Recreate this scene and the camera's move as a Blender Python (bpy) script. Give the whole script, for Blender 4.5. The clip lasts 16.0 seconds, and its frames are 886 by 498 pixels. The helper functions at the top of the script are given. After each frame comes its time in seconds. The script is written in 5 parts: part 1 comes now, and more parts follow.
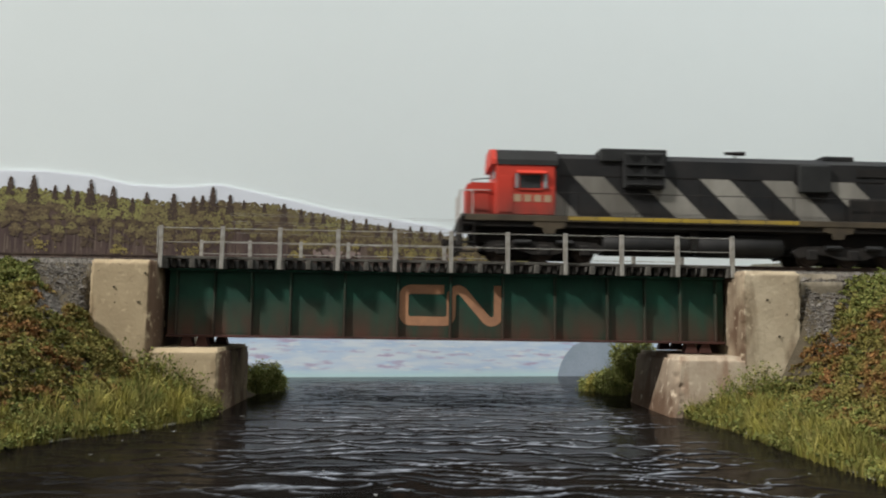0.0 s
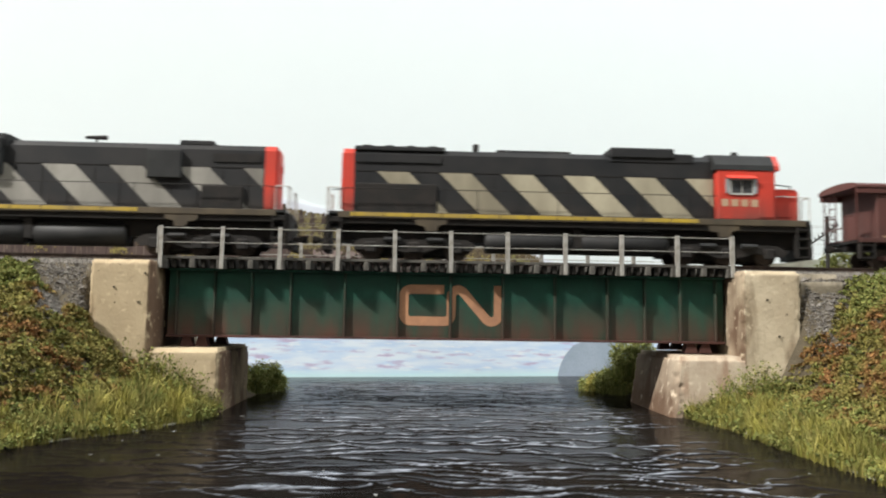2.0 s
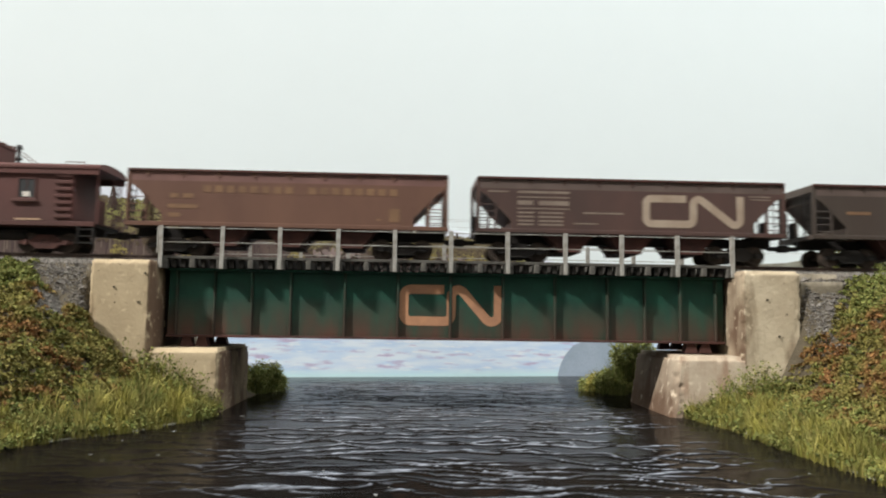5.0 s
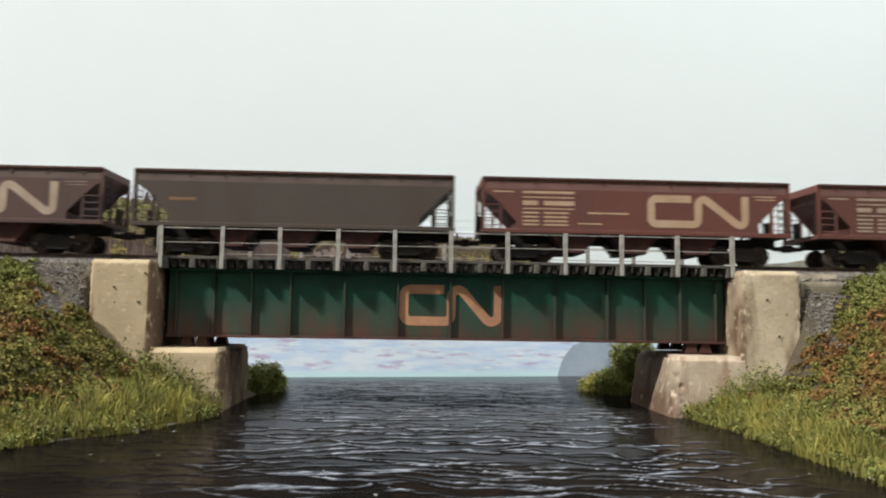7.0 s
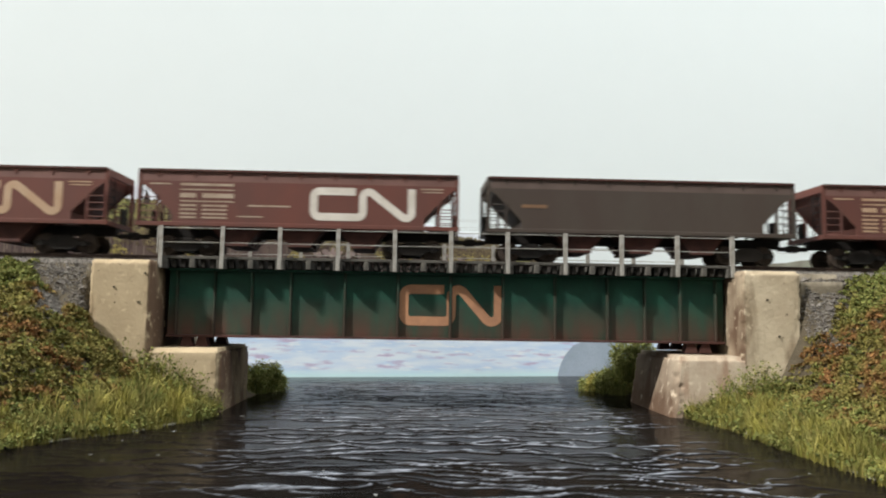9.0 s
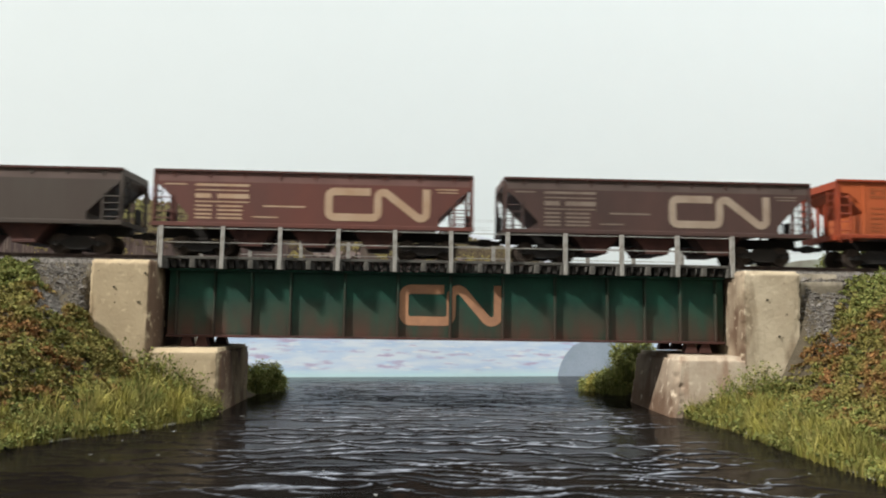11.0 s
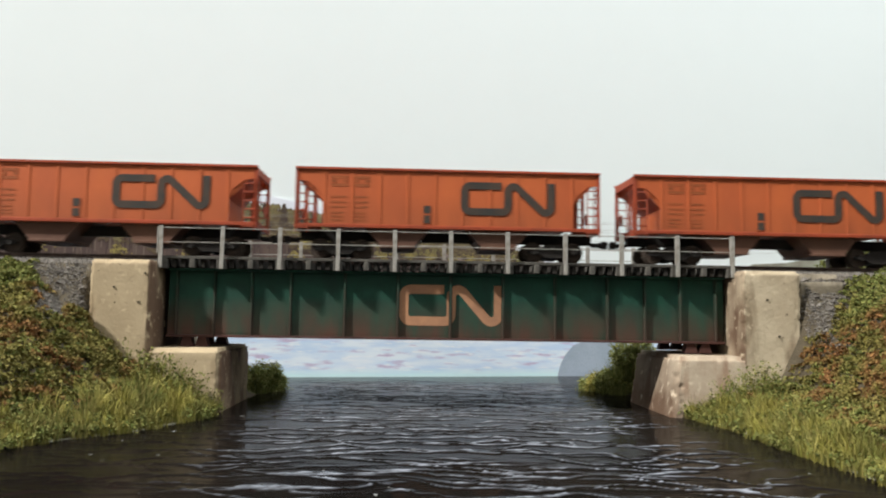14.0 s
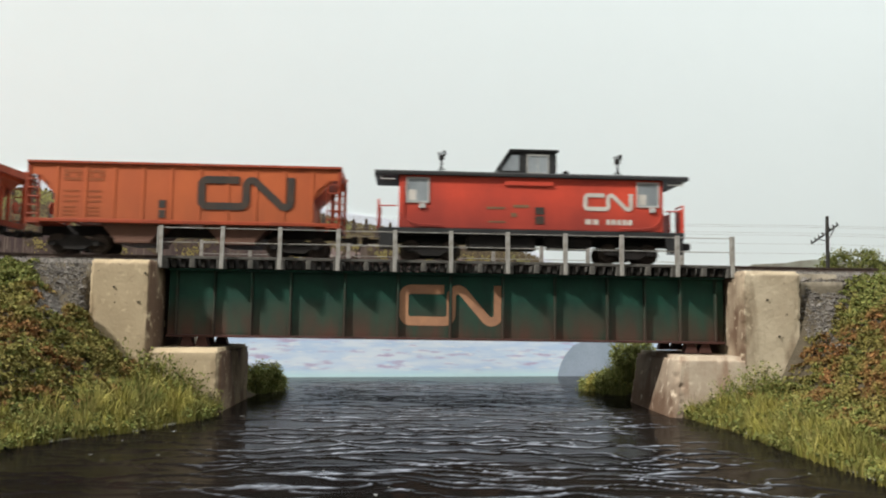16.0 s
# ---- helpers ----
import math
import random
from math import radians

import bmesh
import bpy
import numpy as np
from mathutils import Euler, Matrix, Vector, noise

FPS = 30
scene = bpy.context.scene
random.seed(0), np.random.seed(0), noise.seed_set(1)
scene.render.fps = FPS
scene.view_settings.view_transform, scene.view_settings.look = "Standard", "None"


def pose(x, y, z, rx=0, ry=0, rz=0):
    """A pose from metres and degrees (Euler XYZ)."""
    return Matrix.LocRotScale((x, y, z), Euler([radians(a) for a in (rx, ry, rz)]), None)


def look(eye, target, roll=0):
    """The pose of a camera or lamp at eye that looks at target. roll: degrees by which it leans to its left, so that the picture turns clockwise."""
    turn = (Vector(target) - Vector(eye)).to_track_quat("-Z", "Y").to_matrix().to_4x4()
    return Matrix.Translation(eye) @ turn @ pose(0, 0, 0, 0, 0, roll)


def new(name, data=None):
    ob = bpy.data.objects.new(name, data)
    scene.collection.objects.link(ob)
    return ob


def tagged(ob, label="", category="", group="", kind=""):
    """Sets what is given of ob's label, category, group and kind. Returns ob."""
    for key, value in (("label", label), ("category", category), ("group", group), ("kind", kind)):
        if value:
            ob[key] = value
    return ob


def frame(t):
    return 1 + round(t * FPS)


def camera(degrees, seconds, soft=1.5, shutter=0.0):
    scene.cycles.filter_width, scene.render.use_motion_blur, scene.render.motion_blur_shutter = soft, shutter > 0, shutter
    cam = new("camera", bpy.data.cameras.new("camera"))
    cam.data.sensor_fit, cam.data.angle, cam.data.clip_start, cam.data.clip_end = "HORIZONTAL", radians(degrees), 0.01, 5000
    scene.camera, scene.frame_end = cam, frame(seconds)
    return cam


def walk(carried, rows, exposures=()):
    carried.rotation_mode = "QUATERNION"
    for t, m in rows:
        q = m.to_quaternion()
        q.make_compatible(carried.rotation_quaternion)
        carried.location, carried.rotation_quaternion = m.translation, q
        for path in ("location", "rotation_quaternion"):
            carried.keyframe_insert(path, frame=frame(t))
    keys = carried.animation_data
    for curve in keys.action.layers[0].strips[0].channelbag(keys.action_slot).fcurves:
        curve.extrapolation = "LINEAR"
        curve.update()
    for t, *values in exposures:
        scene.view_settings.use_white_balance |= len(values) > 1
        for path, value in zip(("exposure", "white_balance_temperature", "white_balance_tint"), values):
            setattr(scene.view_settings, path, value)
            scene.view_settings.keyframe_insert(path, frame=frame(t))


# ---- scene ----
# A model railway in scale 1:87. Lengths below are in millimetres (MM turns them to metres):
# x runs along the track, y away from the viewer, z up from the water.
MM = 0.001
RAIL_TOP, TRACK_Y = 72.2, 19.0


def mm(x, y, z, rx=0, ry=0, rz=0):
    return pose(x * MM, y * MM, z * MM, rx, ry, rz)


# ---- camera ----
cam = camera(59.7, 16.0, soft=2.05, shutter=0.35)
EYE = Vector((-21.43, -371.78, 45.07))
YAW, PITCH = radians(2.682), radians(4.909)
AIM = EYE + 100 * Vector((math.sin(YAW) * math.cos(PITCH), math.cos(YAW) * math.cos(PITCH), math.sin(PITCH)))
VIEW = look(EYE * MM, AIM * MM, 0.875)
walk(cam, [(0, VIEW), (16, VIEW)], exposures=[(0, -0.70), (0.5, -0.54), (1.0, -0.2), (1.5, -0.05), (2.2, -0.02), (3.5, -0.13), (7, -0.23), (13, -0.23), (16, -0.29)])

# ---- light: a lamp up to the left in front of the bridge and a long ceiling fixture ----
world = bpy.data.worlds.new("world")
scene.world = world
world.use_nodes = True
world.node_tree.nodes["Background"].inputs[0].default_value = (0.85, 0.92, 1.0, 1)
world.node_tree.nodes["Background"].inputs[1].default_value = 0.25


def area_lamp(name, eye, target, sx, sy, watts, color):
    data = bpy.data.lights.new(name, "AREA")
    data.shape, data.size, data.size_y, data.energy, data.color = "RECTANGLE", sx * MM, sy * MM, watts, color
    ob = new(name, data)
    ob.matrix_world = look(Vector(eye) * MM, Vector(target) * MM)
    return ob


area_lamp("key_lamp", (-2060, -1030, 2190), (0, 0, 50), 170, 170, 198.0, (1.0, 0.975, 0.93))
area_lamp("ceiling_tube_lamp", (800, -300, 1320), (140, 80, 60), 1500, 300, 27.0, (0.94, 0.99, 1.0))


# ---- materials ----
def nodes_of(name):
    m = bpy.data.materials.new(name)
    m.use_nodes = True
    nt = m.node_tree
    return m, nt, nt.nodes["Principled BSDF"]


def add(nt, kind, **kw):
    n = nt.nodes.new(kind)
    for k, v in kw.items():
        n.inputs[k].default_value = v
    return n


def mix(nt, fac, a, b, blend="MIX"):
    n = nt.nodes.new("ShaderNodeMix")
    n.data_type, n.blend_type = "RGBA", blend
    for sock, v in ((n.inputs[0], fac), (n.inputs[6], a), (n.inputs[7], b)):
        if isinstance(v, bpy.types.NodeSocket):
            nt.links.new(v, sock)
        else:
            sock.default_value = v if isinstance(v, (int, float)) else (*v[:3], 1)
    return n.outputs[2]


def noise_fac(nt, scale, detail=4.0, stretch=None, lo=0.35, hi=0.65):
    """Noise over the object in metres, spread between lo and hi to 0..1."""
    co = nt.nodes.new("ShaderNodeTexCoord").outputs["Object"]
    if stretch:
        mp = nt.nodes.new("ShaderNodeMapping")
        mp.inputs["Scale"].default_value = stretch
        nt.links.new(co, mp.inputs[0])
        co = mp.outputs[0]
    n = add(nt, "ShaderNodeTexNoise", Scale=scale, Detail=detail)
    nt.links.new(co, n.inputs["Vector"])
    r = add(nt, "ShaderNodeMapRange")
    r.inputs[1].default_value, r.inputs[2].default_value = lo, hi
    nt.links.new(n.outputs[0], r.inputs[0])
    return r.outputs[0]


def bump(nt, bsdf, height, strength=0.3, dist=0.0003):
    b = add(nt, "ShaderNodeBump", Strength=strength, Distance=dist)
    nt.links.new(height, b.inputs["Height"])
    nt.links.new(b.outputs[0], bsdf.inputs["Normal"])


def times(nt, *socks):
    out = socks[0]
    for k in socks[1:]:
        m = nt.nodes.new("ShaderNodeMath")
        m.operation = "MULTIPLY"
        nt.links.new(out, m.inputs[0])
        nt.links.new(k, m.inputs[1])
        out = m.outputs[0]
    return out


def axis(nt, which, lo, hi):
    """0..1 along an axis of the object between lo and hi millimetres."""
    sep = nt.nodes.new("ShaderNodeSeparateXYZ")
    nt.links.new(nt.nodes.new("ShaderNodeTexCoord").outputs["Object"], sep.inputs[0])
    r = add(nt, "ShaderNodeMapRange")
    r.inputs[1].default_value, r.inputs[2].default_value = lo * MM, hi * MM
    nt.links.new(sep.outputs[which], r.inputs[0])
    return r.outputs[0]


def paint(name, color, second=None, rough=0.6, metal=0.0, scale=120, fine=900, amount=0.5, bumps=0.12, stretch=None, dirt=None, dirt_z=None):
    m, nt, b = nodes_of(name)
    second = second or tuple(c * 0.6 for c in color)
    big = noise_fac(nt, scale, 5, stretch)
    small = noise_fac(nt, fine, 3, stretch, 0.25, 0.75)
    c = mix(nt, big, color, second)
    half = nt.nodes.new("ShaderNodeMath")
    half.operation = "MULTIPLY"
    half.inputs[1].default_value = amount * 0.5
    nt.links.new(small, half.inputs[0])
    c = mix(nt, half.outputs[0], c, tuple(x * 0.45 for x in color))
    if dirt:
        z = axis(nt, 2, *dirt_z)
        blur = nt.nodes.new("ShaderNodeMath")
        blur.operation = "MULTIPLY"
        nt.links.new(z, blur.inputs[0])
        nt.links.new(noise_fac(nt, scale * 1.7, 6, (1, 1, 0.3), 0.2, 0.6), blur.inputs[1])
        c = mix(nt, blur.outputs[0], c, dirt)
    nt.links.new(c, b.inputs["Base Color"])
    b.inputs["Roughness"].default_value, b.inputs["Metallic"].default_value = rough, metal
    b.inputs["Specular IOR Level"].default_value = 0.3
    if bumps:
        bump(nt, b, small, bumps, 0.0002)
    return m


def island_paint(name, stops, rough=0.7, patch=None, scale=40, lo=0.42, hi=0.58):
    """Loose pieces of one mesh, each with a colour of its own; patch: a second set of colours, in patches."""
    m, nt, b = nodes_of(name)
    geo = nt.nodes.new("ShaderNodeNewGeometry")

    def ramp(cols):
        r = nt.nodes.new("ShaderNodeValToRGB")
        while len(r.color_ramp.elements) < len(cols):
            r.color_ramp.elements.new(0.5)
        for i, (e, c) in enumerate(zip(r.color_ramp.elements, cols)):
            e.position, e.color = i / (len(cols) - 1), (*c, 1)
        nt.links.new(geo.outputs["Random Per Island"], r.inputs[0])
        return r.outputs[0]

    c = ramp(stops)
    if patch:
        c = mix(nt, noise_fac(nt, scale, 3, None, lo, hi), c, ramp(patch))
    nt.links.new(c, b.inputs["Base Color"])
    b.inputs["Roughness"].default_value = rough
    b.inputs["Specular IOR Level"].default_value = 0.2
    return m


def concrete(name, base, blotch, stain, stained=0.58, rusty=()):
    """Cast concrete: cloudy blotches, streaks of run-off, pale specks and small pits; rusty: inner faces (x from, x to,
    mm) browned for run-down rust and for the shade they lie in.
    """
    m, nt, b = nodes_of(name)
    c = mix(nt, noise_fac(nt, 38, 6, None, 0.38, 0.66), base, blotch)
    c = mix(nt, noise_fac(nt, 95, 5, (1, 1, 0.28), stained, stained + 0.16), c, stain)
    # this brown is part rust, part the inner face's shade put into the colour
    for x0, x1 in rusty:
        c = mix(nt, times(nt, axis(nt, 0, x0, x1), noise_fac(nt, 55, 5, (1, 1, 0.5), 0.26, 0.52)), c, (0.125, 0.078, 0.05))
    c = mix(nt, noise_fac(nt, 260, 4, None, 0.60, 0.74), c, tuple(min(0.75, k * 1.15) for k in base))
    c = mix(nt, noise_fac(nt, 420, 3, None, 0.70, 0.76), c, tuple(k * 0.4 for k in blotch))
    nt.links.new(c, b.inputs["Base Color"])
    b.inputs["Roughness"].default_value = 0.92
    b.inputs["Specular IOR Level"].default_value = 0.2
    bump(nt, b, noise_fac(nt, 600, 6, None, 0.25, 0.7), 0.4, 0.0003)
    return m


def glass_like(name, color=(0.8, 0.85, 0.85), rough=0.05):
    m, nt, b = nodes_of(name)
    b.inputs["Base Color"].default_value = (*color, 1)
    b.inputs["Roughness"].default_value = rough
    b.inputs["Transmission Weight"].default_value = 1.0
    b.inputs["IOR"].default_value = 1.1
    return m


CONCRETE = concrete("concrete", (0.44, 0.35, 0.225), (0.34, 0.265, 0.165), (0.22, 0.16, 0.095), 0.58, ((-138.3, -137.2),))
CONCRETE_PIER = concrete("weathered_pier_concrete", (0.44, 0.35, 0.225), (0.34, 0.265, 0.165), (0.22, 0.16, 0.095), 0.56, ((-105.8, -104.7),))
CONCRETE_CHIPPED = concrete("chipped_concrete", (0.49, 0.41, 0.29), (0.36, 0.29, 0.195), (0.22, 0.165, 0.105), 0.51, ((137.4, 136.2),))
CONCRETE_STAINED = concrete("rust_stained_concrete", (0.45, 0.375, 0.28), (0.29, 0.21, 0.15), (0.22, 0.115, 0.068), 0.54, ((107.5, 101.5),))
TIMBER = paint("weathered_timber", (0.034, 0.030, 0.026), (0.020, 0.018, 0.015), 0.9, scale=400, fine=1800, bumps=0.4)
TIMBER_PALE = paint("pale_grey_timber", (0.105, 0.098, 0.084), (0.065, 0.06, 0.052), 0.9, scale=300, fine=1500, bumps=0.4)
STEEL_RAILING = paint("railing_grey", (0.36, 0.35, 0.32), (0.22, 0.2, 0.17), 0.6, scale=300, fine=1500)
RAIL_STEEL = paint("rusty_rail_steel", (0.10, 0.07, 0.055), (0.05, 0.035, 0.03), 0.5, 0.4, scale=200)
GREEN_RUST = paint("green_bridge_paint", (0.011, 0.070, 0.044), (0.010, 0.044, 0.030), 0.65, scale=75, fine=700, amount=0.6, dirt=(0.078, 0.038, 0.025), dirt_z=(53, 36))
GREEN_EDGE = paint("rust_worn_green_edge", (0.020, 0.056, 0.036), (0.042, 0.034, 0.024), 0.75, scale=110, fine=900, dirt=(0.055, 0.026, 0.018), dirt_z=(50, 34))
# rust on the steelwork; on the ore hoppers' bays it also holds painted shade
RUST_AND_SHADE = paint("dark_rust_and_shade", (0.085, 0.034, 0.026), (0.05, 0.022, 0.018), 0.8, scale=150, fine=1200)
BRIDGE_MARK = paint("faded_orange_lettering", (0.46, 0.235, 0.125), (0.33, 0.17, 0.10), 0.75, scale=120, fine=1200)
BALLAST = paint("grey_ballast", (0.17, 0.155, 0.135), (0.08, 0.072, 0.064), 0.95, scale=500, fine=1500, amount=0.9, bumps=0.8)
SOIL = paint("brown_soil", (0.105, 0.085, 0.055), (0.065, 0.052, 0.034), 0.95, scale=100, fine=900, bumps=0.8)
ROCK = paint("grey_rock", (0.26, 0.22, 0.16), (0.12, 0.10, 0.07), 0.95, scale=150, fine=900, amount=0.8, bumps=0.8)
LOCO_BLACK = paint("sooty_black_paint", (0.0085, 0.009, 0.010), (0.017, 0.016, 0.0155), 0.65, scale=70, fine=900, amount=0.3, dirt=(0.045, 0.036, 0.028), dirt_z=(30, 16))
LOCO_GREY = paint("dark_grey_roof_paint", (0.022, 0.023, 0.022), (0.014, 0.014, 0.014), 0.75, scale=100)
LOCO_RED = paint("orange_red_paint", (0.54, 0.046, 0.026), (0.43, 0.042, 0.026), 0.55, scale=60, fine=900, amount=0.25, dirt=(0.20, 0.045, 0.034), dirt_z=(37, 24))
STRIPE_GREY = paint("dirty_white_stripe", (0.29, 0.275, 0.24), (0.125, 0.115, 0.098), 0.7, scale=38, fine=900, amount=0.5, stretch=(1, 1, 0.35))
STRIPE_CREAM = paint("yellowed_white_stripe", (0.41, 0.365, 0.26), (0.19, 0.165, 0.115), 0.7, scale=38, fine=900, amount=0.5, stretch=(1, 1, 0.35))
SILL_YELLOW = paint("yellow_sill_stripe", (0.42, 0.29, 0.03), (0.28, 0.20, 0.06), 0.6, scale=70, fine=700)
SILL_TAN = paint("dusty_sill", (0.085, 0.066, 0.042), (0.05, 0.04, 0.028), 0.8, scale=70)
OPENING_BLACK = paint("shaded_opening_black", (0.004, 0.004, 0.004), (0.006, 0.006, 0.006), 0.95, scale=200)
UNDERFRAME = paint("grimy_underframe", (0.010, 0.009, 0.008), (0.020, 0.016, 0.013), 0.8, scale=150, fine=900)
TRUCK_GREY = paint("dusty_truck_frame", (0.024, 0.020, 0.017), (0.012, 0.011, 0.010), 0.8, scale=200, fine=1200)
TANK_GREY = paint("dusty_tank", (0.026, 0.025, 0.024), (0.014, 0.014, 0.014), 0.6, scale=100)
WHEEL_RUST = paint("wheel_brown", (0.07, 0.05, 0.038), (0.035, 0.027, 0.02), 0.7, scale=200)
BROWN_A = paint("red_brown_car_paint", (0.125, 0.042, 0.030), (0.098, 0.040, 0.031), 0.65, scale=50, fine=900, amount=0.25, stretch=(1, 1, 0.3))
BROWN_B = paint("dark_brown_car_paint", (0.080, 0.042, 0.034), (0.058, 0.034, 0.028), 0.65, scale=50, fine=900, amount=0.25, stretch=(1, 1, 0.3))
BROWN_C = paint("grey_brown_car_paint", (0.060, 0.048, 0.038), (0.052, 0.037, 0.029), 0.65, scale=50, fine=900, amount=0.25, stretch=(1, 1, 0.3))
BROWN_D = paint("dusty_brown_car_paint", (0.135, 0.068, 0.044), (0.105, 0.052, 0.035), 0.7, scale=50, fine=900, amount=0.25, stretch=(1, 1, 0.3))
BAND_A = paint("dusty_upper_band", (0.17, 0.090, 0.075), (0.13, 0.068, 0.057), 0.7, scale=60, fine=900, amount=0.3)
BAND_B = paint("dusty_dark_upper_band", (0.115, 0.083, 0.070), (0.088, 0.062, 0.052), 0.7, scale=60, fine=900, amount=0.3)
CABOOSE_BROWN = paint("caboose_red_brown", (0.092, 0.033, 0.027), (0.066, 0.029, 0.024), 0.65, scale=30, fine=900, amount=0.3)
ORANGE = paint("orange_car_paint", (0.50, 0.115, 0.032), (0.40, 0.088, 0.028), 0.6, scale=50, fine=900, amount=0.3, stretch=(1, 1, 0.3), dirt=(0.27, 0.07, 0.025), dirt_z=(32, 12))
ORANGE_DARK = paint("rusty_orange_frame", (0.34, 0.055, 0.018), (0.22, 0.04, 0.015), 0.65, scale=80)
CABOOSE_RED = paint("caboose_orange_red", (0.64, 0.072, 0.036), (0.36, 0.048, 0.03), 0.55, scale=30, fine=900, amount=0.3, dirt=(0.20, 0.03, 0.022), dirt_z=(32, 12))
BLACK = paint("black_paint", (0.016, 0.016, 0.016), (0.028, 0.027, 0.026), 0.6, scale=100)
WHITE_MARK = paint("white_lettering", (0.62, 0.58, 0.52), (0.50, 0.46, 0.40), 0.7, scale=150)
TAN_MARK = paint("tan_lettering", (0.42, 0.30, 0.20), (0.36, 0.23, 0.14), 0.7, scale=100)
DULL_MARK = paint("dull_pale_lettering", (0.36, 0.285, 0.215), (0.27, 0.20, 0.145), 0.75, scale=100)
DIM_MARK = paint("dim_grey_lettering", (0.21, 0.165, 0.13), (0.16, 0.12, 0.095), 0.75, scale=100)
FADED_MARK = paint("faded_ochre_lettering", (0.20, 0.115, 0.06), (0.14, 0.078, 0.045), 0.75, scale=100)
DARK_MARK = paint("charcoal_lettering", (0.035, 0.032, 0.028), (0.06, 0.04, 0.028), 0.7, scale=150)
FAINT_MARK = paint("worn_dark_lettering", (0.24, 0.065, 0.02), (0.33, 0.08, 0.022), 0.7, scale=300)
SILVER = paint("silver_frame", (0.50, 0.49, 0.46), (0.36, 0.35, 0.32), 0.5, scale=300)
GLAZING = paint("dull_window_pane", (0.30, 0.33, 0.34), (0.20, 0.22, 0.23), 0.15, scale=60)
GLAZING_DARK = paint("dark_window_pane", (0.035, 0.038, 0.04), (0.06, 0.06, 0.06), 0.12, scale=60)
GLASS = glass_like("clear_plastic_pane")
ROOM_WALL = paint("room_wall_paint", (0.46, 0.46, 0.45), (0.42, 0.42, 0.41), 0.9, scale=2, fine=60, amount=0.1)
SKY_PAINT = paint("pale_sky_paint", (0.71, 0.765, 0.77), (0.70, 0.755, 0.76), 0.95, scale=4, fine=40, amount=0.04, bumps=0)
PAPER_WHITE = paint("white_paper_edge", (0.71, 0.745, 0.78), (0.68, 0.71, 0.755), 0.9, scale=40, amount=0.05, bumps=0)
PRINT_SKY = paint("printed_pale_lavender_sky", (0.68, 0.71, 0.77), (0.65, 0.68, 0.74), 0.9, scale=20, amount=0.06, bumps=0)
PRINT_WOOD = paint("printed_dark_wood", (0.068, 0.046, 0.044), (0.12, 0.082, 0.068), 0.9, scale=60, fine=260, amount=0.5, bumps=0, stretch=(1.2, 1, 0.4))
PRINT_FOLIAGE = island_paint("printed_foliage", [(0.17, 0.145, 0.065), (0.20, 0.175, 0.078), (0.145, 0.12, 0.056), (0.23, 0.20, 0.09)], 0.9,
                             [(0.15, 0.115, 0.065), (0.12, 0.092, 0.056), (0.18, 0.14, 0.075)], 30)
PRINT_BRIGHT = island_paint("printed_yellow_green_foliage", [(0.20, 0.19, 0.07), (0.26, 0.25, 0.09), (0.17, 0.16, 0.064), (0.23, 0.21, 0.08)], 0.9)
PRINT_SHADE = island_paint("printed_shaded_foliage", [(0.085, 0.062, 0.043), (0.12, 0.09, 0.052), (0.065, 0.046, 0.037), (0.10, 0.074, 0.046)], 0.9)
PRINT_CONIFER = island_paint("printed_conifers", [(0.058, 0.042, 0.036), (0.085, 0.062, 0.045), (0.045, 0.032, 0.03)], 0.9)
PRINT_TRUNK = island_paint("printed_trunks", [(0.105, 0.075, 0.062), (0.14, 0.108, 0.085), (0.062, 0.042, 0.041), (0.075, 0.052, 0.046)], 0.9)
PRINT_YELLOW = island_paint("printed_yellow_shrubs", [(0.30, 0.25, 0.075), (0.24, 0.19, 0.075), (0.20, 0.16, 0.06)], 0.9)
PRINT_ROCK = island_paint("printed_pale_rocks", [(0.27, 0.20, 0.175), (0.20, 0.15, 0.14), (0.31, 0.25, 0.21)], 0.9)
FAR_HILL = paint("printed_far_hill", (0.33, 0.34, 0.27), (0.22, 0.20, 0.16), 0.9, scale=60, bumps=0)
LAKE_HILL = paint("printed_blue_grey_shape", (0.38, 0.45, 0.54), (0.33, 0.40, 0.48), 0.9, scale=60, bumps=0)
LEAVES = island_paint("dry_leaf_foliage", [(0.13, 0.118, 0.03), (0.20, 0.175, 0.046), (0.085, 0.08, 0.022), (0.25, 0.21, 0.062), (0.155, 0.14, 0.035)], 0.85,
                      [(0.25, 0.108, 0.038), (0.14, 0.072, 0.027), (0.30, 0.145, 0.052), (0.17, 0.10, 0.034), (0.10, 0.06, 0.024)], 70, 0.47, 0.62)
GREEN_LEAVES = island_paint("green_leaf_foliage", [(0.10, 0.125, 0.03), (0.165, 0.18, 0.044), (0.075, 0.09, 0.024), (0.235, 0.225, 0.068), (0.14, 0.135, 0.035)], 0.85)
BUSH_LEAVES = island_paint("bright_green_leaves", [(0.16, 0.19, 0.055), (0.25, 0.27, 0.08), (0.11, 0.13, 0.04), (0.36, 0.36, 0.13), (0.20, 0.20, 0.07)], 0.9)
GRASS = island_paint("grass_blades", [(0.21, 0.195, 0.036), (0.30, 0.27, 0.055), (0.15, 0.15, 0.03), (0.42, 0.35, 0.105), (0.25, 0.22, 0.045)], 0.85,
                     [(0.095, 0.11, 0.025), (0.15, 0.15, 0.034), (0.26, 0.22, 0.07), (0.08, 0.09, 0.022)], 60)


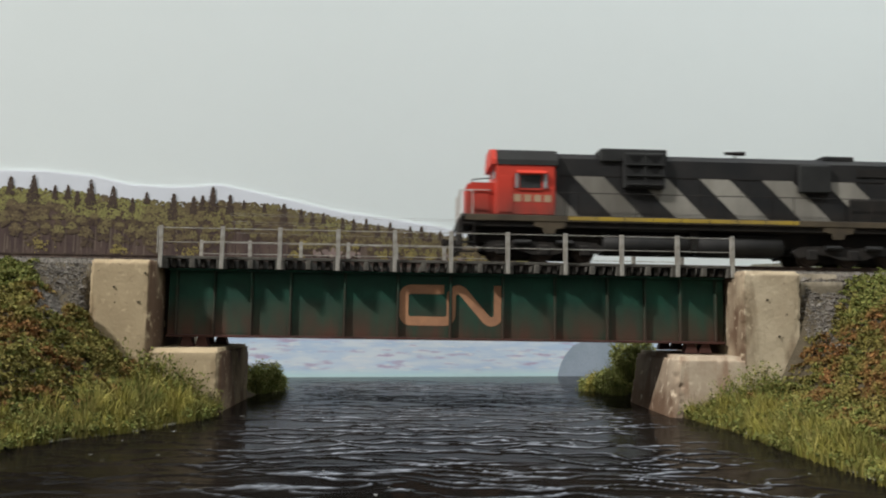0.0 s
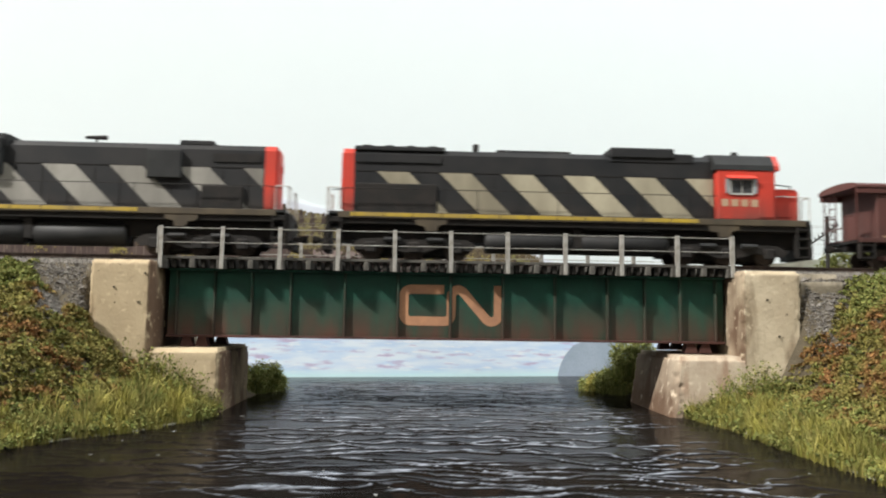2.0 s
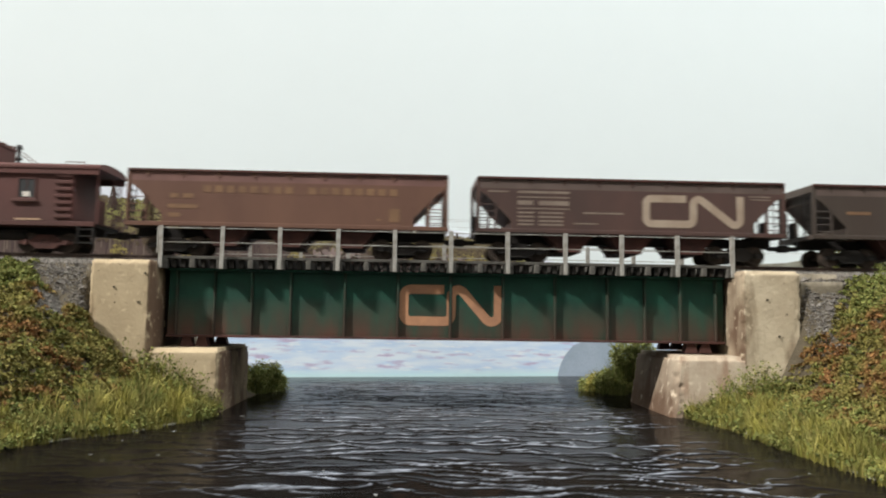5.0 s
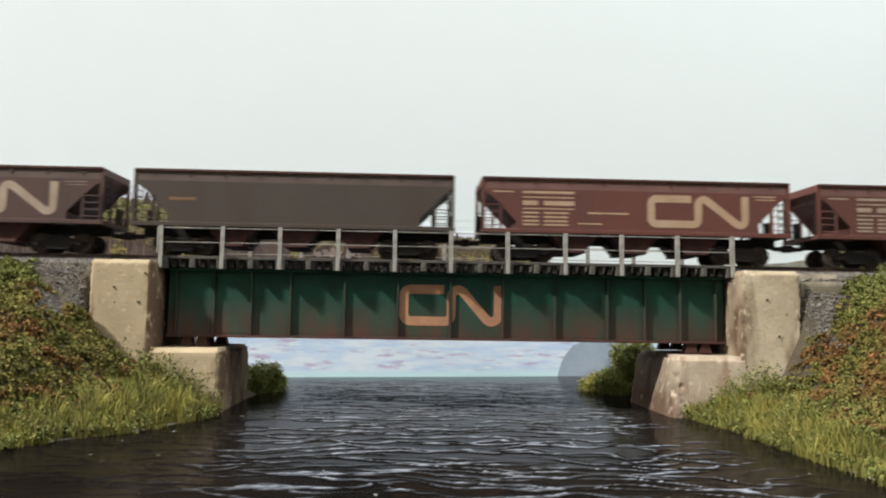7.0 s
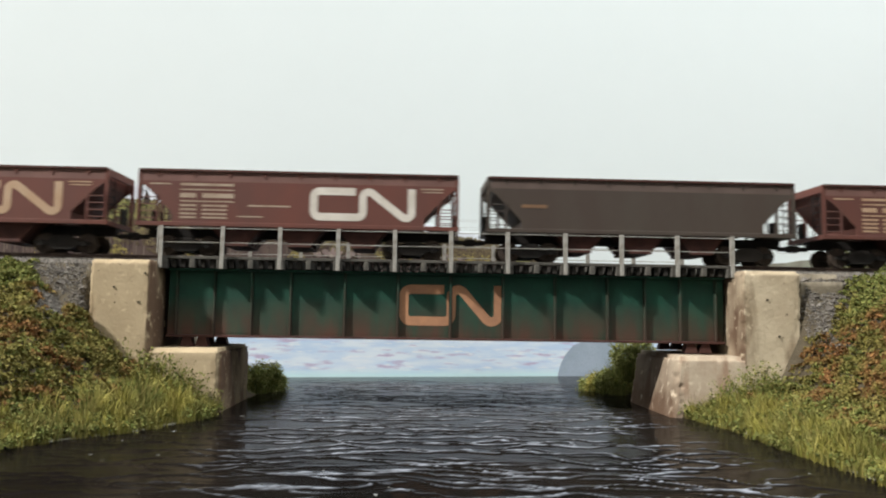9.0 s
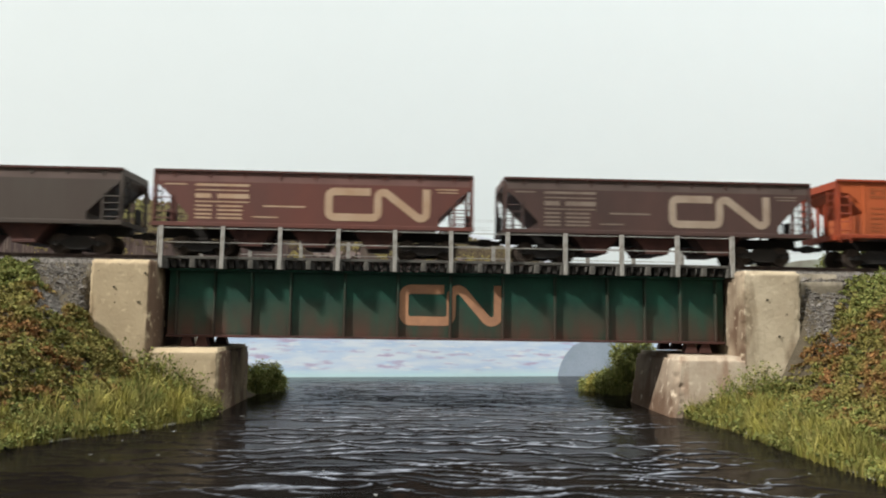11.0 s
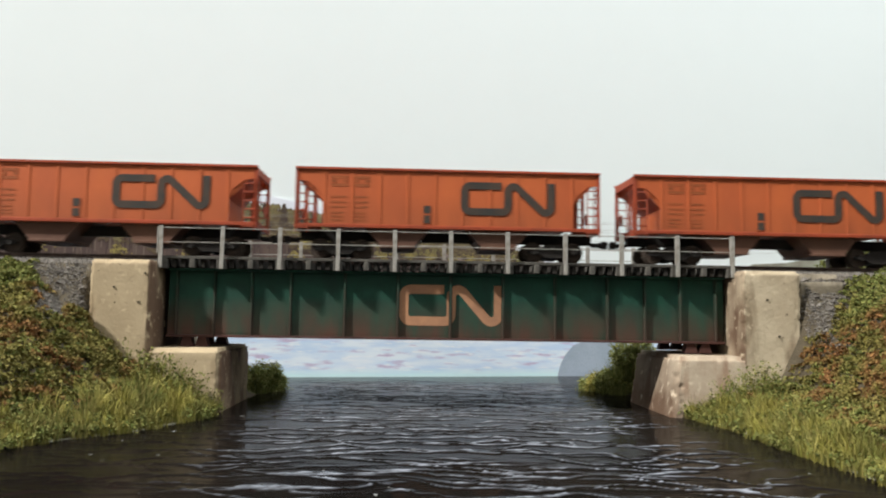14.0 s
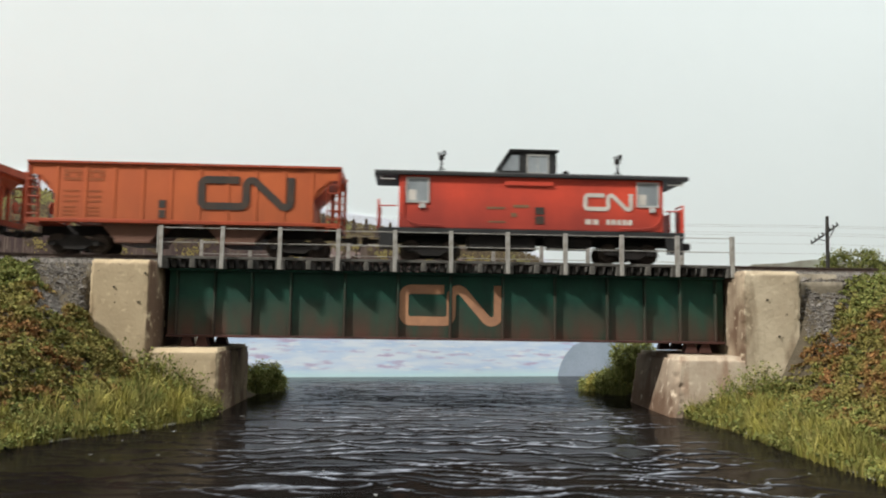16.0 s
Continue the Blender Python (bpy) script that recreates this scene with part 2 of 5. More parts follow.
# ---- mesh helpers (millimetres) ----
class Mesh:
    def __init__(self):
        self.v, self.f = [], []

    def poly(self, pts):
        n = len(self.v)
        self.v += [tuple(q) for q in pts]
        self.f.append(tuple(range(n, n + len(pts))))
        return self

    def box(self, x0, x1, y0, y1, z0, z1, c=0.0):
        """A box; c: its edges are chamfered by c."""
        if x1 < x0:
            x0, x1 = x1, x0
        c = min(c, (x1 - x0) / 3, (y1 - y0) / 3, (z1 - z0) / 3)
        n = len(self.v)
        if c <= 0:
            self.v += [(x, y, z) for z in (z0, z1) for y in (y0, y1) for x in (x0, x1)]
            self.f += [tuple(n + i for i in q) for q in ((0, 2, 3, 1), (4, 5, 7, 6), (0, 1, 5, 4), (2, 6, 7, 3), (0, 4, 6, 2), (1, 3, 7, 5))]
            return self
        idx = {}
        lo, hi = (x0, y0, z0), (x1, y1, z1)
        for cx in (0, 1):
            for cy in (0, 1):
                for cz in (0, 1):
                    corner = [(lo, hi)[s][a] for a, s in enumerate((cx, cy, cz))]
                    for a in range(3):
                        q = [corner[k] if k == a else corner[k] + (c, -c)[(cx, cy, cz)[k]] for k in range(3)]
                        idx[cx, cy, cz, a] = len(self.v)
                        self.v.append(tuple(q))
        for a in range(3):
            b, d = [k for k in range(3) if k != a]
            for s in (0, 1):
                def key(u, w):
                    t = [0, 0, 0]
                    t[a], t[b], t[d] = s, u, w
                    return idx[(*t, a)]
                self.f.append((key(0, 0), key(1, 0), key(1, 1), key(0, 1)))
            for u in (0, 1):
                for w in (0, 1):
                    def e(s, face):
                        t = [0, 0, 0]
                        t[a], t[b], t[d] = s, u, w
                        return idx[(*t, face)]
                    self.f.append((e(0, b), e(1, b), e(1, d), e(0, d)))
        for cx in (0, 1):
            for cy in (0, 1):
                for cz in (0, 1):
                    self.f.append(tuple(idx[cx, cy, cz, a] for a in range(3)))
        return self

    def prism(self, pts, y0, y1, ax="y"):
        """The polygon of (x, z) points, drawn out from y0 to y1 (or of (y, z) points along x, or (x, y) along z)."""
        put = {"y": lambda q, d: (q[0], d, q[1]), "x": lambda q, d: (d, q[0], q[1]), "z": lambda q, d: (q[0], q[1], d)}[ax]
        n, k = len(self.v), len(pts)
        self.v += [put(q, y0) for q in pts] + [put(q, y1) for q in pts]
        self.f += [tuple(range(n, n + k)), tuple(range(n + 2 * k - 1, n + k - 1, -1))]
        self.f += [(n + i, n + (i + 1) % k, n + k + (i + 1) % k, n + k + i) for i in range(k)]
        return self

    def tube(self, a, b, r, r2=None, seg=8):
        a, b = Vector(a), Vector(b)
        r2 = r if r2 is None else r2
        d = (b - a).normalized()
        u = d.orthogonal().normalized()
        w = d.cross(u)
        n = len(self.v)
        for q, rr in ((a, r), (b, r2)):
            self.v += [tuple(q + rr * (math.cos(t) * u + math.sin(t) * w)) for t in (2 * math.pi * i / seg for i in range(seg))]
        self.f += [(n + i, n + (i + 1) % seg, n + seg + (i + 1) % seg, n + seg + i) for i in range(seg)]
        self.f += [tuple(range(n + seg - 1, n - 1, -1)), tuple(range(n + seg, n + 2 * seg))]
        return self

    def rod(self, pts, r, seg=6):
        for a, b in zip(pts, pts[1:]):
            self.tube(a, b, r, seg=seg)
        return self

    def lathe(self, prof, cx, cy, seg=16, along="y"):
        """Rings of (radius, distance along the axis) round (cx, ., cy)."""
        n = len(self.v)
        for r, d in prof:
            for i in range(seg):
                t = 2 * math.pi * i / seg
                q = (cx + r * math.cos(t), d, cy + r * math.sin(t))
                self.v.append(q if along == "y" else (d, cx + r * math.cos(t), cy + r * math.sin(t)))
        for j in range(len(prof) - 1):
            for i in range(seg):
                a, b = n + j * seg + i, n + j * seg + (i + 1) % seg
                self.f.append((a, b, b + seg, a + seg))
        self.f += [tuple(range(n + seg - 1, n - 1, -1)), tuple(range(n + (len(prof) - 1) * seg, n + len(prof) * seg))]
        return self

    def data(self, name, material, smooth=False, fix=True):
        me = bpy.data.meshes.new(name)
        me.from_pydata([(x * MM, y * MM, z * MM) for x, y, z in self.v], [], self.f)
        if fix:
            bm = bmesh.new()
            bm.from_mesh(me)
            bmesh.ops.recalc_face_normals(bm, faces=bm.faces)
            bm.to_mesh(me)
            bm.free()
        if smooth:
            me.polygons.foreach_set("use_smooth", [True] * len(me.polygons))
        me.materials.append(material)
        return me


def part(name, mesh, material, parent=None, label="", smooth=False, fix=True):
    """One mesh object; mesh is a Mesh, or mesh data to share."""
    ob = new(name, mesh if isinstance(mesh, bpy.types.Mesh) else mesh.data(name, material, smooth, fix))
    if parent:
        ob.parent = parent
    return tagged(ob, label)


def thing(name, label, category, at=None, group="", kind=""):
    ob = new(name)
    ob.empty_display_size = 0.01
    if at is not None:
        ob.matrix_world = at
    return tagged(ob, label, category, group, kind)


def ribbon(x0, x1, z0, z1, y, width, depth=0.12):
    """The railway's emblem: one bent band, as a raised flat strip on a side at y that faces the viewer."""
    w, h, r, q = x1 - x0, z1 - z0, width / 2, width * 0.75
    ax, bx, cx, dx = x0 + r, x0 + 0.5 * w, x1 - r, x0 + 0.43 * w
    lo, hi = z0 + r, z1 - r

    def arc(px, pz, a0, a1, rad, n=6):
        return [(px + rad * math.cos(radians(a0 + (a1 - a0) * i / n)), pz + rad * math.sin(radians(a0 + (a1 - a0) * i / n))) for i in range(n + 1)]

    path = [(dx, hi)] + arc(ax + q, hi - q, 90, 180, q) + arc(ax + q, lo + q, 180, 270, q) + arc(bx - q, lo + q, 270, 360, q)
    path += arc(bx + q, hi - q, 180, 45, q) + arc(cx - q, lo + q, 225, 360, q) + [(cx, z1)]
    out = Mesh()
    left, right = [], []
    for i, (px, pz) in enumerate(path):
        a, b = path[max(i - 1, 0)], path[min(i + 1, len(path) - 1)]
        d = Vector((b[0] - a[0], b[1] - a[1])).normalized()
        left.append((px - d.y * r, pz + d.x * r))
        right.append((px + d.y * r, pz - d.x * r))
    for i in range(len(path) - 1):
        out.poly([(*[left[i][0]], y, left[i][1]), (left[i + 1][0], y, left[i + 1][1]), (right[i + 1][0], y, right[i + 1][1]), (right[i][0], y, right[i][1])])
        out.poly([(left[i][0], y, left[i][1]), (left[i + 1][0], y, left[i + 1][1]), (left[i + 1][0], y + depth, left[i + 1][1]), (left[i][0], y + depth, left[i][1])])
        out.poly([(right[i][0], y, right[i][1]), (right[i + 1][0], y, right[i + 1][1]), (right[i + 1][0], y + depth, right[i + 1][1]), (right[i][0], y + depth, right[i][1])])
    return out


def bars(rows, y, depth=0.1):
    """Writing too small to read: plain bars (x0, x1, z0, z1)."""
    out = Mesh()
    for x0, x1, z0, z1 in rows:
        out.box(x0, x1, y, y + depth, z0, z1)
    return out


def rough_block(name, x0, x1, y0, y1, z0, z1, material, parent, edge=1.5, amp=0.35, batter=0.0, cuts=14, label=""):
    """Cast concrete with worn, rounded edges; batter widens its foot."""
    bm = bmesh.new()
    bmesh.ops.create_cube(bm, size=1)
    for v in bm.verts:
        low = v.co.z < 0
        v.co = Vector(((x0, x1)[v.co.x > 0], (y0, y1)[v.co.y > 0], (z0, z1)[not low]))
        if low and batter:
            v.co.x += batter * (1 if v.co.x > (x0 + x1) / 2 else -1)
            v.co.y -= abs(batter) * 0.5 if v.co.y < (y0 + y1) / 2 else 0
    bmesh.ops.bevel(bm, geom=bm.edges[:], offset=edge, segments=2, affect="EDGES")
    bmesh.ops.subdivide_edges(bm, edges=[e for e in bm.edges if e.calc_length() > edge * 1.5], cuts=cuts, use_grid_fill=True)
    bm.normal_update()
    lo, hi = Vector((x0, y0, z0)), Vector((x1, y1, z1))
    for v in bm.verts:
        q = v.co * 0.12
        k = noise.noise(q) * 0.16 + noise.noise(q * 3.1) * 0.05 + noise.noise(q * 9) * 0.04
        near = sorted(min(abs(v.co[a] - lo[a]), abs(v.co[a] - hi[a])) for a in range(3))
        worn = max(0.0, 1 - near[1] / 3.2)
        chip = max(0, noise.noise(q * 3.4 + Vector((7, 3, 1))) + 0.05) * worn * 2.2 + max(0, noise.noise(q * 2.3 + Vector((7, 3, 1))) - 0.5) * 0.8
        v.co += v.normal * (k - chip) * amp
    for v in bm.verts:
        v.co *= MM
    me = bpy.data.meshes.new(name)
    bm.to_mesh(me)
    bm.free()
    me.polygons.foreach_set("use_smooth", [True] * len(me.polygons))
    me.materials.append(material)
    return part(name, me, material, parent, label)


# ---- the ground, the water and the room ----
def shore_left(y):
    return float(np.interp(y, [-400, -112, -95, -75, -37, -10, 40, 92, 186, 300], [-170, -151, -141, -123, -108, -106, -104, -101, -125, -150]))


def shore_right(y):
    return float(np.interp(y, [-400, -156, -54, -15, 40, 65, 120, 186, 300], [118, 114, 115, 110, 108, 111, 109, 125, 150]))


def ground_z(x, y):
    if x < 0:
        d = shore_left(y) - x
        z = float(np.interp(d, [-40, 0, 10, 28, 55, 82, 100], [-16, 0, 5, 15, 38, 59, 68]))
    else:
        d = x - shore_right(y)
        z = float(np.interp(d, [-40, 0, 10, 25, 44, 55, 75, 95], [-16, 0, 4, 9, 14, 27, 49, 67]))
    if d > 0:
        z += (2.6 * noise.noise(Vector((x, y, 0)) * 0.045) + 1.2 * noise.noise(Vector((x, y, 3)) * 0.17)) * min(1, d / 12)
    side = 66.5 - 0.58 * max(0.0, -9 - y) if y < TRACK_Y else 66.5 - 0.3 * max(0.0, y - 46)
    z = max(-9.0, min(z, side))
    if abs(x) > 150 and y < 60:
        z = max(z, 66.6 - 1.6 * max(0.0, -8 - y) - (2.2 * max(0.0, 168 - abs(x)) if y < -8 else 0) + 1.5 * noise.noise(Vector((x, y, 6)) * 0.15) * min(1, max(0.0, -8 - y) / 4))
    return z


def build_ground():
    m = Mesh()
    xs = list(range(-2800, -640, 120)) + list(range(-640, -240, 20)) + list(np.arange(-240, 240.1, 4)) + list(range(260, 660, 20)) + list(range(680, 2801, 120))
    ys = list(range(-700, -200, 20)) + list(np.arange(-200, 120, 4)) + list(range(120, 521, 10))
    for y in ys:
        for x in xs:
            m.v.append((float(x), float(y), ground_z(x, y)))
    k = len(xs)
    m.f = [(j * k + i, j * k + i + 1, (j + 1) * k + i + 1, (j + 1) * k + i) for j in range(len(ys) - 1) for i in range(k - 1)]
    tagged(part("ground", m, SOIL, smooth=True, fix=False), "brown soil banks of the layout under dry foliage", "ground", kind="structure")


def sway(x, y, seed, size):
    return noise.noise(Vector((x / size, y / size, seed)))


def wave(x, y):
    """Low swell with thin, long, wandering crests that lie across the stream and run into one another."""
    swell = 0.14 * sway(x * 0.6, y, 2.0, 19) + 0.05 * sway(x, y, 8.0, 7)
    crest = 0.0
    for seed, gap, slant, width in ((1.0, 16.0, 0.10, 0.085), (5.0, 22.0, -0.22, 0.065), (9.0, 11.0, 0.03, 0.10), (13.0, 27.0, 0.30, 0.05)):
        bend = 15 * sway(x, y * 0.8, seed, 42) + 5.5 * sway(x, y, seed + 3, 15) + 1.6 * sway(x, y, seed + 6, 5)
        f = (y + slant * x + bend) / gap
        d = abs(f - round(f))
        alive = max(0.0, min(1.0, 2.6 * sway(x * 0.55, y * 1.2, seed + 20 + round(f) * 1.7, 17) + 0.62))
        crest = max(crest, alive * max(0.0, 1 - d / width) ** 1.3)
    return swell + 0.55 * crest


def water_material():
    """Dark resin, the sky's glints on its wave crests put in as a pale blue-grey."""
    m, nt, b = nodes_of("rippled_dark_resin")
    # painted crest glints keep to mid-stream, where the banks would not be mirrored
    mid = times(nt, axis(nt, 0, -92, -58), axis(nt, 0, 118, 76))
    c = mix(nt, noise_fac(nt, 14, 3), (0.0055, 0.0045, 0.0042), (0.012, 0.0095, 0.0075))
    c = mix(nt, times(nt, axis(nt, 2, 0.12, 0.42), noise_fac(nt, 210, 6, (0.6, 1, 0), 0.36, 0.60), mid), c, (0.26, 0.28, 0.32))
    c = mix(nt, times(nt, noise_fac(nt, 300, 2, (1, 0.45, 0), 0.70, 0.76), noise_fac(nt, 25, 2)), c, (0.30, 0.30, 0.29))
    nt.links.new(c, b.inputs["Base Color"])
    b.inputs["Roughness"].default_value = 0.12
    b.inputs["IOR"].default_value = 1.06
    bump(nt, b, noise_fac(nt, 150, 3, (0.4, 0.9, 1), 0.2, 0.8), 0.12, 0.0005)
    return m


def build_water():
    m = Mesh()
    xs = [-400, -300, -240] + list(np.arange(-200, 200.1, 1.25)) + [240, 300, 400]
    ys = [-690, -500, -350, -260] + list(np.arange(-200, 290, 1.0))
    for y in ys:
        for x in xs:
            fade = min(1.0, max(0.06, (185 - y) / 70)) * min(1.0, max(0.10, min(x - shore_left(y), shore_right(y) - x) / 40))
            m.v.append((float(x), float(y), fade * wave(x, y)))
    k = len(xs)
    m.f = [(j * k + i, j * k + i + 1, (j + 1) * k + i + 1, (j + 1) * k + i) for j in range(len(ys) - 1) for i in range(k - 1)]
    tagged(part("water", m, water_material(), smooth=True, fix=False), "dark rippled resin water with pale sky glints painted on its wave crests", "water", kind="structure")


def build_shore_rim():
    """The resin creeps up the bank in a thin, uneven, glossy rim."""
    m, nt, b = nodes_of("pale_resin_rim")
    nt.links.new(mix(nt, noise_fac(nt, 220, 4, None, 0.4, 0.6), (0.15, 0.14, 0.09), (0.30, 0.29, 0.23)), b.inputs["Base Color"])
    b.inputs["Roughness"].default_value = 0.2
    for side, shore in ((-1, shore_left), (1, shore_right)):
        rim = Mesh()
        ys = np.arange(-170, -18, 1.0)
        for y in ys:
            x = shore(y) + 1.2 * noise.noise(Vector((side * 9, y * 0.12, 0))) - side * 0.3
            w = max(0.05, 0.75 + 0.9 * noise.noise(Vector((side * 4, y * 0.2, 5))))
            rim.v += [(x - w, y, -0.3), (x, y, 0.55), (x + w, y, 0.30 if side > 0 else -0.3)]
        for i in range(len(ys) - 1):
            rim.f += [(3 * i + k, 3 * i + k + 1, 3 * i + k + 4, 3 * i + k + 3) for k in (0, 1)]
        tagged(part("shore_rim", rim, m, smooth=True), "thin pale glossy resin rim along the water's edge", "water edge", kind="structure")


def build_room():
    def slab(name, x0, x1, y0, y1, z0, z1, label):
        tagged(part(name, Mesh().box(x0, x1, y0, y1, z0, z1), ROOM_WALL), label, "room", kind="structure")
    slab("floor", -2900, 2900, -2300, 1300, -960, -920, "plain floor of the layout room")
    slab("ceiling", -2900, 2900, -2300, 1300, 2400, 2440, "plain white ceiling of the layout room")
    slab("wall_north", -2900, 2900, 1300, 1340, -920, 2400, "plain pale wall behind the layout")
    slab("wall_south", -2900, 2900, -2340, -2300, -920, 2400, "plain pale wall facing the layout")
    slab("wall_west", -2940, -2900, -2300, 1300, -920, 2400, "plain pale side wall of the room")
    slab("wall_east", 2900, 2940, -2300, 1300, -920, 2400, "plain pale side wall of the room")
    t = thing("layout_table", "plain benchwork that carries the layout", "table")
    part("table_top", Mesh().box(-2800, 2800, -700, 520, -40, -12, 2), ROOM_WALL, t)
    for x in (-2740, -900, 900, 2740):
        for y in (-660, 480):
            part("leg", Mesh().box(x - 25, x + 25, y - 25, y + 25, -920, -40, 2), ROOM_WALL, t)


# ---- backdrop: a pale sky panel, a cut-out print of a wooded hill and a printed lake ----
BOARD = mm(0, 204, 0, 0, 0, math.degrees(math.atan(0.19)))
HILL = [(-420, 134), (-340, 135.5), (-297.8, 136.5), (-270.3, 137.7), (-238.4, 135.7), (-216.5, 131.4), (-194.4, 130.7), (-173.8, 132.2), (-158.7, 134.6),
        (-137.2, 131.3), (-113.4, 126.8), (-72.8, 119.3), (-30.9, 114.9), (-5, 112.2), (12.5, 109.5), (34.7, 105.6), (57.3, 101.3), (75, 97), (92, 88)]


def hill_top(u):
    return float(np.interp(u, [q[0] for q in HILL], [q[1] for q in HILL]))


def tree_top(u):
    return float(np.interp(u, [-420, -297, -276, -245, -220, -190, -152, -121, -89, -56, -31, 4, 40, 92], [125, 126, 125, 124.5, 122, 120.5, 123, 122, 117, 111.5, 108.3, 106, 102, 88]))


def lake_material():
    m, nt, b = nodes_of("printed_blue_lake")
    c = mix(nt, noise_fac(nt, 110, 6, (0.32, 1, 1.9), 0.38, 0.62), (0.52, 0.66, 0.84), (0.72, 0.80, 0.88))
    c = mix(nt, noise_fac(nt, 210, 4, (0.25, 1, 1.7), 0.57, 0.68), c, (0.50, 0.44, 0.60))
    c = mix(nt, noise_fac(nt, 330, 4, (0.25, 1, 1.6), 0.57, 0.70), c, (0.80, 0.83, 0.87))
    c = mix(nt, axis(nt, 2, 7, 0.5), c, (0.58, 0.80, 0.84))
    nt.links.new(c, b.inputs["Base Color"])
    b.inputs["Roughness"].default_value = 0.9
    return m


def blob(m, rnd, u, v, ru, rv, y, n=9):
    pts = []
    for i in range(n):
        a, k = 2 * math.pi * i / n, rnd.uniform(0.7, 1.15)
        pts.append((u + ru * k * math.cos(a), y, v + rv * k * math.sin(a)))
    m.poly(pts)


def build_backdrop():
    rnd = random.Random(5)
    sky = thing("backdrop", "flat layout backdrop: pale sky panel with a pasted cut-out print of an autumn wooded hill over a blue lake", "backdrop", BOARD, kind="structure")
    part("sky_panel", Mesh().box(-760, 1100, 0, 6, -10, 700), SKY_PAINT, sky, "pale grey-white painted sky panel")
    rim = Mesh().prism(HILL + [(92, 60), (-420, 60)], -1.2, -0.3)
    part("paper_rim", rim, PAPER_WHITE, sky, "white cut edge of the pasted print")
    inner = [(u, v - 0.8) for u, v in HILL]
    part("printed_sky", Mesh().prism(inner + [(90, 60), (-420, 60)], -1.5, -1.25), PRINT_SKY, sky, "pale lavender sky of the print")
    wood = [(u, tree_top(u) - 4) for u in range(-420, 91, 6)]
    part("printed_wood", Mesh().prism(wood + [(88, 60), (-420, 60)], -1.8, -1.55), PRINT_WOOD, sky, "dark wood of the print")
    trunks, leaves, bright, shade, firs, yellow, rocks = (Mesh() for _ in range(7))
    for _ in range(300):
        u = rnd.uniform(-415, 40)
        v0, h, w = rnd.uniform(74, 88), rnd.uniform(8, 28), rnd.uniform(0.25, 0.9)
        h = min(h, tree_top(u) - v0 - 8)
        y = -1.84 - rnd.random() * 0.03
        trunks.poly([(u - w, y, v0), (u + w, y, v0), (u + w * 0.4, y, v0 + h), (u - w * 0.4, y, v0 + h)])
    # crowns, row before row: a dark heart, its upper side lit from the left
    for row, (drop, step) in enumerate(((0.0, 5.0), (4.5, 5.5), (9.5, 6.2), (15.0, 7.5), (21.0, 8.5), (27.0, 9.0))):
        u = -418.0
        while u < 84:
            near = 1.0 if u < -150 else 0.8 if u < -60 else 0.58
            r = rnd.uniform(2.6, 5.0) * near
            t = tree_top(u) + 1.6 * noise.noise(Vector((u * 0.09, row * 3.1, 7))) - drop * near * rnd.uniform(0.85, 1.15)
            tall = rnd.uniform(1.0, 1.7)
            if t - 2 * r * tall > 72 and (row < 5 or u > -140):
                y = -1.9 - 0.05 * row
                sunny = noise.noise(Vector((u * 0.02, row * 2.0, 1))) + (0.25 if u < -205 else -0.25)
                lit = bright if sunny > 0.1 and row < 3 else leaves
                for k in range(26):
                    a, q = rnd.uniform(0, 6.28), math.sqrt(rnd.random())
                    blob(shade, rnd, u + r * q * math.cos(a), t - r * tall + r * tall * q * math.sin(a), rnd.uniform(0.7, 1.5) * near, rnd.uniform(0.7, 1.5) * near, y - 0.012 * rnd.random(), 7)
                for k in range(46):
                    a, q = rnd.uniform(0.0, 3.14), rnd.random() ** 0.6
                    size = rnd.uniform(0.35, 0.85) * near
                    blob(lit if rnd.random() < 0.93 else shade, rnd, u - 0.12 * r + 0.92 * r * q * math.cos(a), t - 0.95 * r * tall + r * tall * 0.95 * q * math.sin(a), size * 1.25, size, y - 0.02 - 0.012 * rnd.random(), 7)
            u += step * near * rnd.uniform(0.75, 1.25)
    # firs: bare tips over ragged tiers, the tall ones where the ridge shows them
    tips = [(-290.1, 133.6, 11), (-276.4, 134.6, 17), (-263, 128.5, 8), (-255, 129, 8), (-240.8, 133.4, 15), (-226.6, 129.9, 13), (-205, 127, 7), (-187.2, 126.9, 16), (-174, 126.0, 11), (-168, 126.5, 9), (-161.3, 133.0, 15),
            (-149.6, 128.0, 12), (-112.2, 123.6, 15), (-100, 119.6, 9), (-91.9, 117.6, 8), (-70, 114.8, 7), (-52.8, 114.8, 7), (-35.1, 113.6, 10), (-20, 110.5, 7), (-11.5, 111.2, 8), (3, 108.5, 6), (-330, 133, 12), (-360, 131, 14)]
    tips += [(u, tree_top(u) + rnd.uniform(0.5, 2.0), rnd.uniform(5, 9)) for u in (-300, -249, -214, -140, -126, -84, -62, -44, -5, 16)]
    for u, t, tall in tips:
        y = -2.06 - rnd.random() * 0.02
        t = min(t, hill_top(u) - 1.0)
        trunks.poly([(u - 0.25, y, t - tall * 1.2), (u + 0.25, y, t - tall * 1.2), (u + 0.08, y, t), (u - 0.08, y, t)])
        for i in range(int(tall * 17)):
            f = rnd.random() ** 0.75
            w = (0.05 + 0.30 * f * rnd.uniform(0.6, 1.2)) * tall * 0.75
            du = rnd.uniform(-w, w)
            blob(firs, rnd, u + du, t - 0.5 - f * tall * 1.15 - 0.12 * abs(du), rnd.uniform(0.4, 0.95), rnd.uniform(0.3, 0.7), y - 0.01 * rnd.random(), 6)
